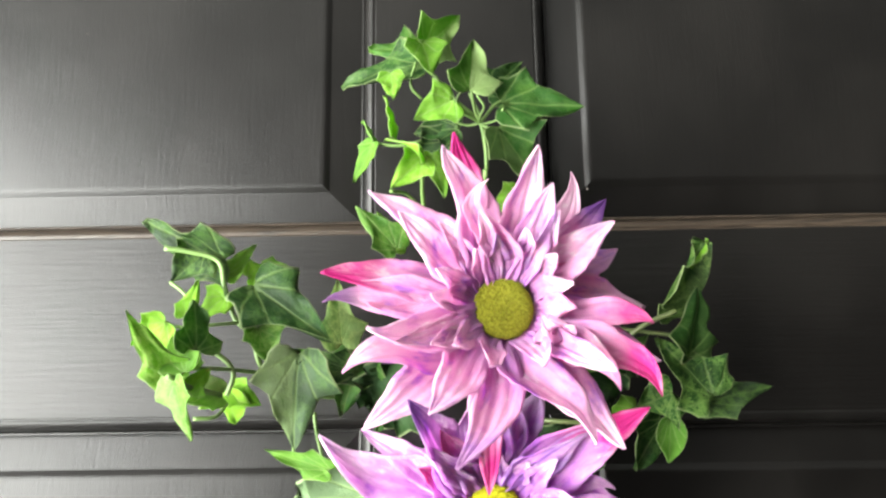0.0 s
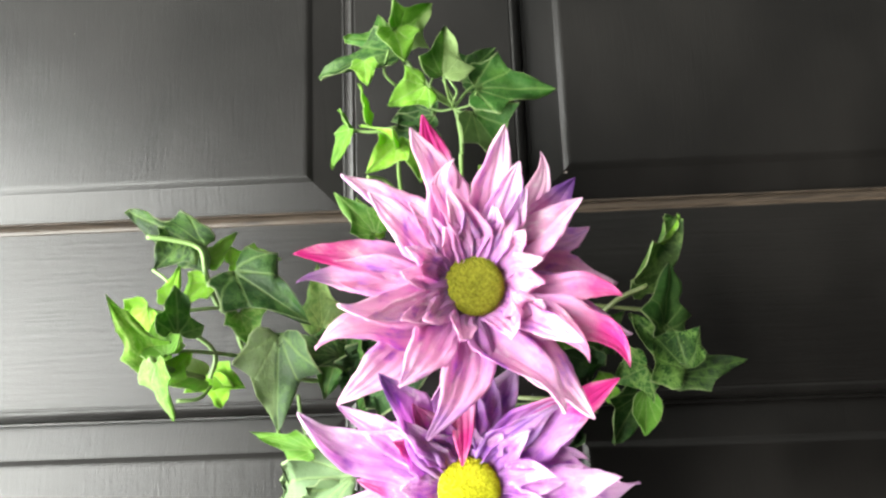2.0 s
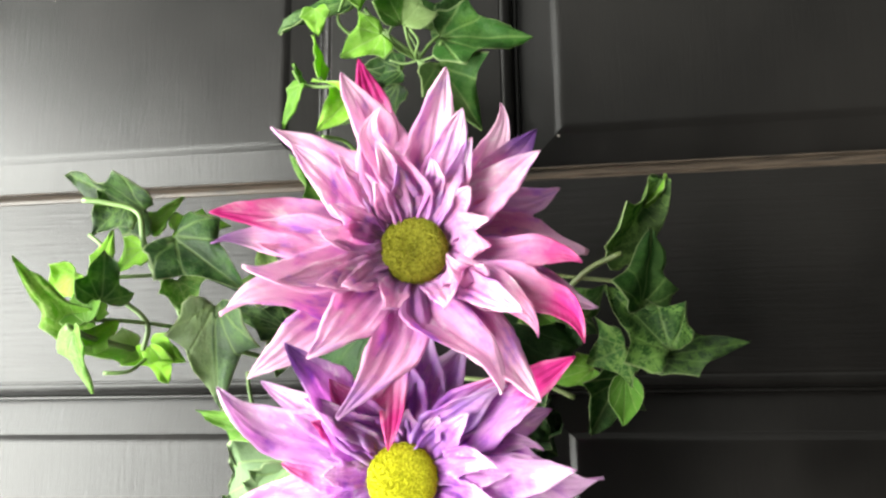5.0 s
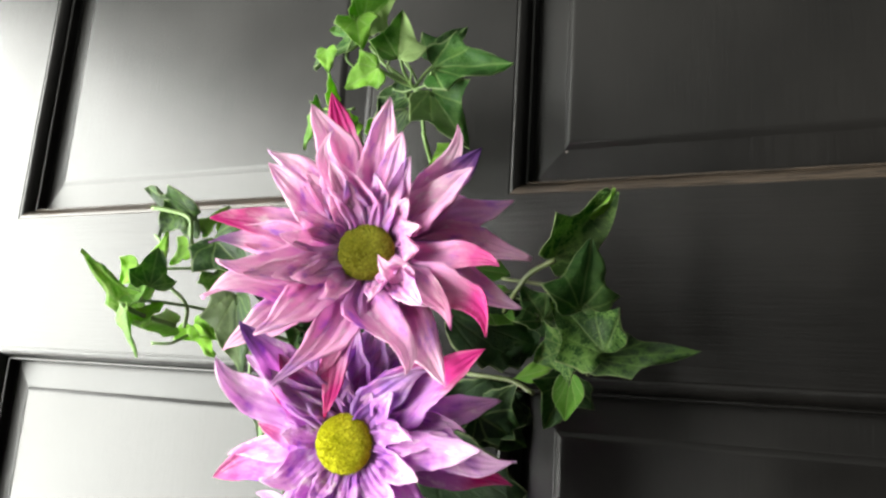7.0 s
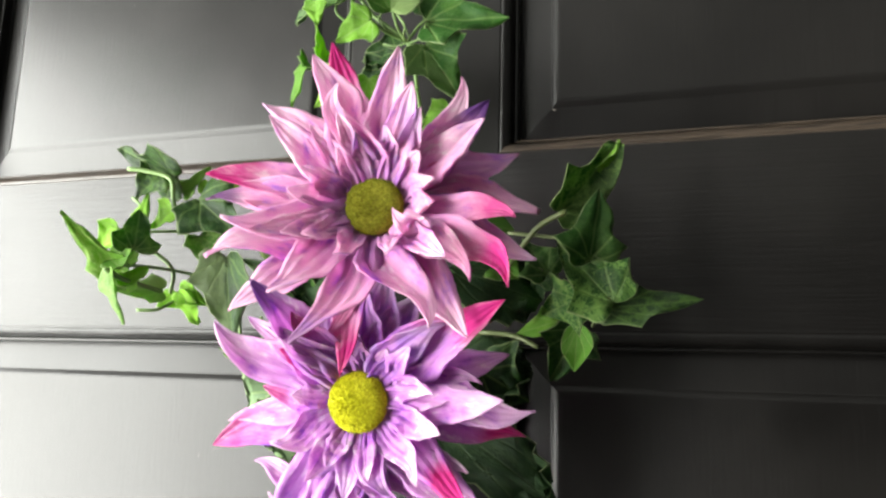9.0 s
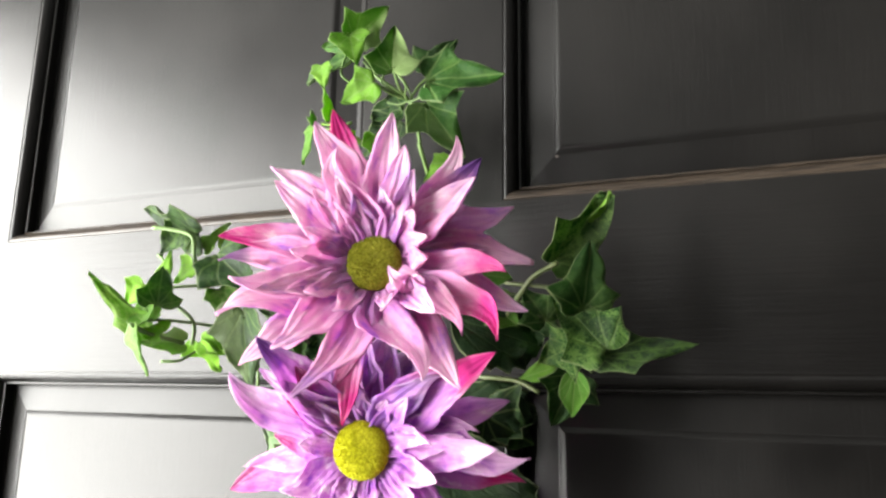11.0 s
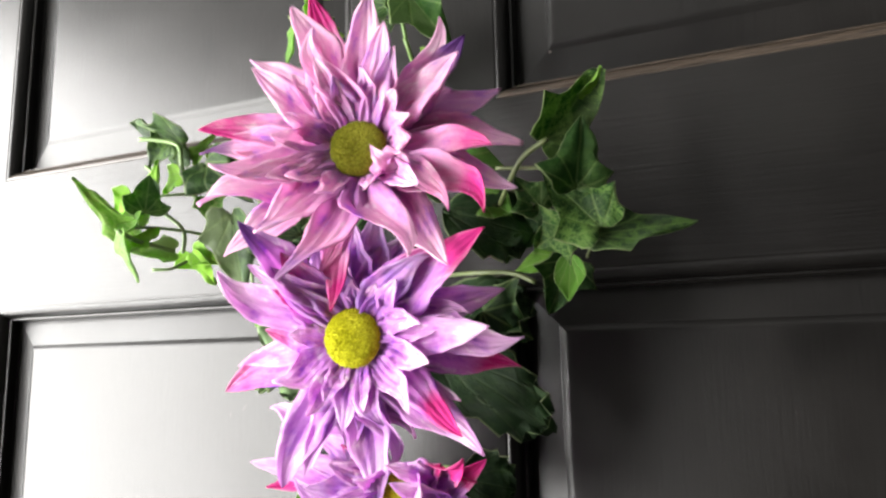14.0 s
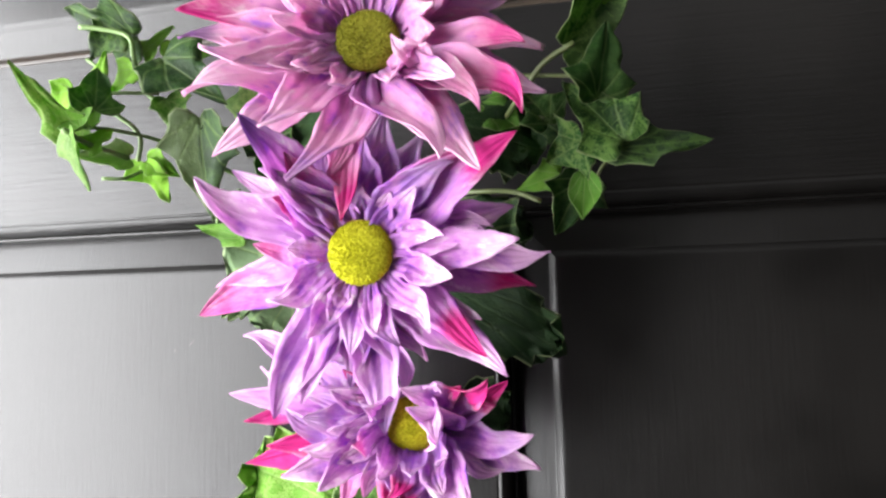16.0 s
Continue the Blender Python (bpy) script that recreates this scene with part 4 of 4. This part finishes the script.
# ivy spreading to one side, over the pale-lit panels
ivy_loose = thing("ivy_sprig", (-0.06, -0.03, 1.53), "loose cloth ivy sprig with curling stems and bright leaves", "ivy", "ivy sprigs")
leaf(ivy_loose, (-0.1075, -0.0773, 1.5735), (-0.1459, -0.0805, 1.5901), 0.036, 0.05, roll=-50, fold=0.3, speckle=0.35)
leaf(ivy_loose, (-0.1170, -0.0770, 1.5765), (-0.1310, -0.0800, 1.5625), 0.0260, 0.1, speckle=0.9, shape=YOUNG)
leaf(ivy_loose, (-0.1090, -0.0700, 1.5668), (-0.0969, -0.0650, 1.5832), 0.0141, 0.78, shape=YOUNG)
leaf(ivy_loose, (-0.0998, -0.0650, 1.5663), (-0.0846, -0.0600, 1.5728), 0.0158, 1, shape=YOUNG)
leaf(ivy_loose, (-0.0940, -0.0750, 1.5605), (-0.0569, -0.0850, 1.5357), 0.0370, 0.12, roll=-10, fold=0.4, speckle=0.2)
leaf(ivy_loose, (-0.0938, -0.0600, 1.5700), (-0.0770, -0.0570, 1.5700), 0.0150, 0.7, shape=YOUNG)
leaf(ivy_loose, (-0.1208, -0.0850, 1.5466), (-0.1150, -0.0900, 1.5619), 0.0123, 1, shape=YOUNG)
leaf(ivy_loose, (-0.1053, -0.0800, 1.5557), (-0.1183, -0.0800, 1.5458), 0.0176, 1, shape=YOUNG)
leaf(ivy_loose, (-0.1102, -0.1000, 1.5309), (-0.1129, -0.0950, 1.5535), 0.0250, 0.36, roll=48, speckle=0.4, shape=YOUNG)
leaf(ivy_loose, (-0.1255, -0.0950, 1.5433), (-0.1427, -0.0900, 1.5333), 0.0194, 1, roll=-20, shape=YOUNG)
leaf(ivy_loose, (-0.1205, -0.0962, 1.5190), (-0.1247, -0.1322, 1.5415), 0.0200, 0.72, roll=10, speckle=0.8)
leaf(ivy_loose, (-0.1125, -0.1050, 1.5216), (-0.1212, -0.1000, 1.5377), 0.0185, 0.62, shape=YOUNG)
leaf(ivy_loose, (-0.1133, -0.1000, 1.5229), (-0.1122, -0.0950, 1.5348), 0.0158, 1, shape=YOUNG)
leaf(ivy_loose, (-0.0916, -0.0750, 1.5419), (-0.0850, -0.0750, 1.5255), 0.0220, 0.48, roll=-20, speckle=0.7, shape=YOUNG)
leaf(ivy_loose, (-0.1150, -0.1080, 1.5185), (-0.1100, -0.1047, 1.4941), 0.0200, 0.52, roll=30, speckle=0.6, halved=0.6)
leaf(ivy_loose, (-0.1037, -0.0850, 1.5127), (-0.1215, -0.1000, 1.5120), 0.0170, 0.9, grey=0.45, halved=1.0, shape=YOUNG)
leaf(ivy_loose, (-0.1061, -0.0700, 1.5140), (-0.1082, -0.0486, 1.4967), 0.0229, 1, shape=YOUNG)
leaf(ivy_loose, (-0.1049, -0.0700, 1.5145), (-0.0913, -0.0650, 1.5071), 0.0158, 1, shape=YOUNG)
leaf(ivy_loose, (-0.0720, -0.0790, 1.5297), (-0.0781, -0.0600, 1.4848), 0.0370, 0.10, grey=0.3, fold=0.45, droop=0.1, speckle=0.25, halved=0.5)
leaf(ivy_loose, (-0.0620, -0.0550, 1.4773), (-0.0945, -0.0500, 1.4866), 0.0141, 0.58)
leaf(ivy_loose, (-0.0560, -0.0600, 1.5350), (-0.0585, -0.0610, 1.5660), 0.0250, 0.72, speckle=1, grey=0.45, halved=0.4)
leaf(ivy_loose, (-0.0500, -0.0500, 1.5215), (-0.0810, -0.0550, 1.5335), 0.0190, 0.12, speckle=0.5)
leaf(ivy_loose, (-0.0474, -0.0500, 1.5323), (-0.0596, -0.0400, 1.5000), 0.0317, 0.38)
leaf(ivy_loose, (-0.0262, -0.0400, 1.5241), (-0.0440, -0.0300, 1.4910), 0.0352, 0.31)
leaf(ivy_loose, (-0.1128, -0.1000, 1.5126), (-0.1057, -0.0950, 1.5240), 0.0141, 0.93, shape=YOUNG)
tube("stem", [(-0.1321, -0.0850, 1.5772), (-0.1226, -0.0830, 1.5761), (-0.1093, -0.0800, 1.5720), (-0.1059, -0.0800, 1.5596), (-0.1011, -0.0780, 1.5457), (-0.0940, -0.0750, 1.5382), (-0.0897, -0.0650, 1.5219), (-0.0728, -0.0300, 1.5108), (-0.0533, -0.0040, 1.5101)], 0.0012, STALK, ivy_loose)
tube("stem", [(-0.1299, -0.0820, 1.5623), (-0.1225, -0.0840, 1.5568), (-0.1134, -0.0900, 1.5460)], 0.0008, STALK, ivy_loose)
tube("stem", [(-0.1281, -0.0930, 1.5435), (-0.1198, -0.0920, 1.5411), (-0.1090, -0.0880, 1.5422), (-0.0953, -0.0760, 1.5445)], 0.0008, STALK, ivy_loose)
tube("stem", [(-0.1132, -0.0900, 1.5411), (-0.1106, -0.0880, 1.5339), (-0.1019, -0.0850, 1.5266), (-0.0993, -0.0830, 1.5206), (-0.1028, -0.0800, 1.5121)], 0.0011, STALK, ivy_loose)
tube("stem", [(-0.1168, -0.1030, 1.5229), (-0.1081, -0.0950, 1.5236), (-0.0994, -0.0830, 1.5230), (-0.0928, -0.0680, 1.5219)], 0.0009, STALK, ivy_loose)
tube("stem", [(-0.1174, -0.1100, 1.5205), (-0.1129, -0.1000, 1.5160), (-0.1037, -0.0850, 1.5122)], 0.0012, STALK, ivy_loose)
tube("stem", [(-0.1136, -0.0900, 1.5026), (-0.1057, -0.0850, 1.5032), (-0.1043, -0.0750, 1.5083)], 0.0008, STALK, ivy_loose)
tube("stem", [(-0.0731, -0.0700, 1.5292), (-0.0780, -0.0550, 1.5061), (-0.0796, -0.0500, 1.4846)], 0.0009, STALK, ivy_loose)
tube("stem", [(-0.0711, -0.0450, 1.5030), (-0.0695, -0.0450, 1.4924), (-0.0661, -0.0400, 1.4761)], 0.0009, STALK, ivy_loose)
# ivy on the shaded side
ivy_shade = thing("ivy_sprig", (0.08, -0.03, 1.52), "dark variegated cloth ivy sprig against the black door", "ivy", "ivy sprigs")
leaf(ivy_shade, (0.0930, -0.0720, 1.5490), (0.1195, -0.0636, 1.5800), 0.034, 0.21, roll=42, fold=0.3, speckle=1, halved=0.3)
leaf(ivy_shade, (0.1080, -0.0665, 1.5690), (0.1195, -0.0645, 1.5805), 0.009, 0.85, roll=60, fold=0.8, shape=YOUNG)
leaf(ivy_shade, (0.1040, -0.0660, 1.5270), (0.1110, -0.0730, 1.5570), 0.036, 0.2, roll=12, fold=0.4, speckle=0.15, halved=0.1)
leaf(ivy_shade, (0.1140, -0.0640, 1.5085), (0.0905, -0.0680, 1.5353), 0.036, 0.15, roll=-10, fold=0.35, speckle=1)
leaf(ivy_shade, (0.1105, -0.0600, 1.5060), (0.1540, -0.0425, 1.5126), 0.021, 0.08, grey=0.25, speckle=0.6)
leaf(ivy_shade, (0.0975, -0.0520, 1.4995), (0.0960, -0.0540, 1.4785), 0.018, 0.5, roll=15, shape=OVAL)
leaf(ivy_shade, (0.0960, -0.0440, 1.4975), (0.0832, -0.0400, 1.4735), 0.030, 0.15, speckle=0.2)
leaf(ivy_shade, (0.0860, -0.0350, 1.5022), (0.0651, -0.0350, 1.4960), 0.018, 0.68, shape=YOUNG)
leaf(ivy_shade, (0.0513, -0.0500, 1.5350), (0.0698, -0.0500, 1.5216), 0.026, 0.5, shape=OVAL)
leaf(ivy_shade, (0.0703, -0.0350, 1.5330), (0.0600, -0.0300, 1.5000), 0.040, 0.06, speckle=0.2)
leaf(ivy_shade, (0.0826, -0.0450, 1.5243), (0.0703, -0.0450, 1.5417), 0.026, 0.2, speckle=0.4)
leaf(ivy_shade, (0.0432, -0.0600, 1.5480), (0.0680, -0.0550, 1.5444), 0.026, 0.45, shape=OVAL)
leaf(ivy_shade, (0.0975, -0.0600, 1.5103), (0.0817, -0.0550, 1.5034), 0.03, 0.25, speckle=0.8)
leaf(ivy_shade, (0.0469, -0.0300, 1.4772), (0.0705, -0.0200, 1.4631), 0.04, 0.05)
tube("stem", [(0.0959, -0.0800, 1.5462), (0.0838, -0.0750, 1.5412), (0.0743, -0.0650, 1.5343), (0.0505, -0.0300, 1.5202), (0.0221, -0.0040, 1.5174)], 0.0012, STALK_SHADED, ivy_shade)
tube("stem", [(0.0979, -0.0700, 1.5359), (0.0846, -0.0680, 1.5379), (0.0676, -0.0650, 1.5406)], 0.0009, STALK_SHADED, ivy_shade)
tube("stem", [(0.1159, -0.0600, 1.5097), (0.1061, -0.0450, 1.5034), (0.1030, -0.0400, 1.4995)], 0.0009, STALK_SHADED, ivy_shade)
tube("stem", [(0.0771, -0.0380, 1.4895), (0.0636, -0.0350, 1.4952), (0.0410, -0.0300, 1.4972), (0.0118, -0.0040, 1.5002)], 0.0012, STALK_SHADED, ivy_shade)
# thin tendrils in the fork of the upper sprig
tube("stem", [(-0.0020, -0.0660, 1.6567), (0.0018, -0.0640, 1.6506), (0.0090, -0.0610, 1.6457)], 0.0006, STALK, ivy_up)
tube("stem", [(0.0101, -0.0700, 1.6538), (0.0136, -0.0680, 1.6487), (0.0117, -0.0640, 1.6454), (0.0112, -0.0600, 1.6437)], 0.0006, STALK, ivy_up)
tube("stem", [(0.0026, -0.0720, 1.6555), (0.0006, -0.0700, 1.6511), (0.0045, -0.0650, 1.6478), (0.0112, -0.0600, 1.6443)], 0.0006, STALK, ivy_up)
tube("stem", [(0.0065, -0.0600, 1.6591), (0.0103, -0.0580, 1.6523), (0.0130, -0.0580, 1.6450)], 0.0006, STALK, ivy_up)
tube("stem", [(0.0235, -0.0640, 1.6496), (0.0201, -0.0620, 1.6439), (0.0129, -0.0600, 1.6425)], 0.0006, STALK, ivy_up)
tube("stem", [(-0.0017, -0.0580, 1.6450), (0.0053, -0.0580, 1.6428), (0.0118, -0.0600, 1.6431)], 0.0006, STALK, ivy_up)
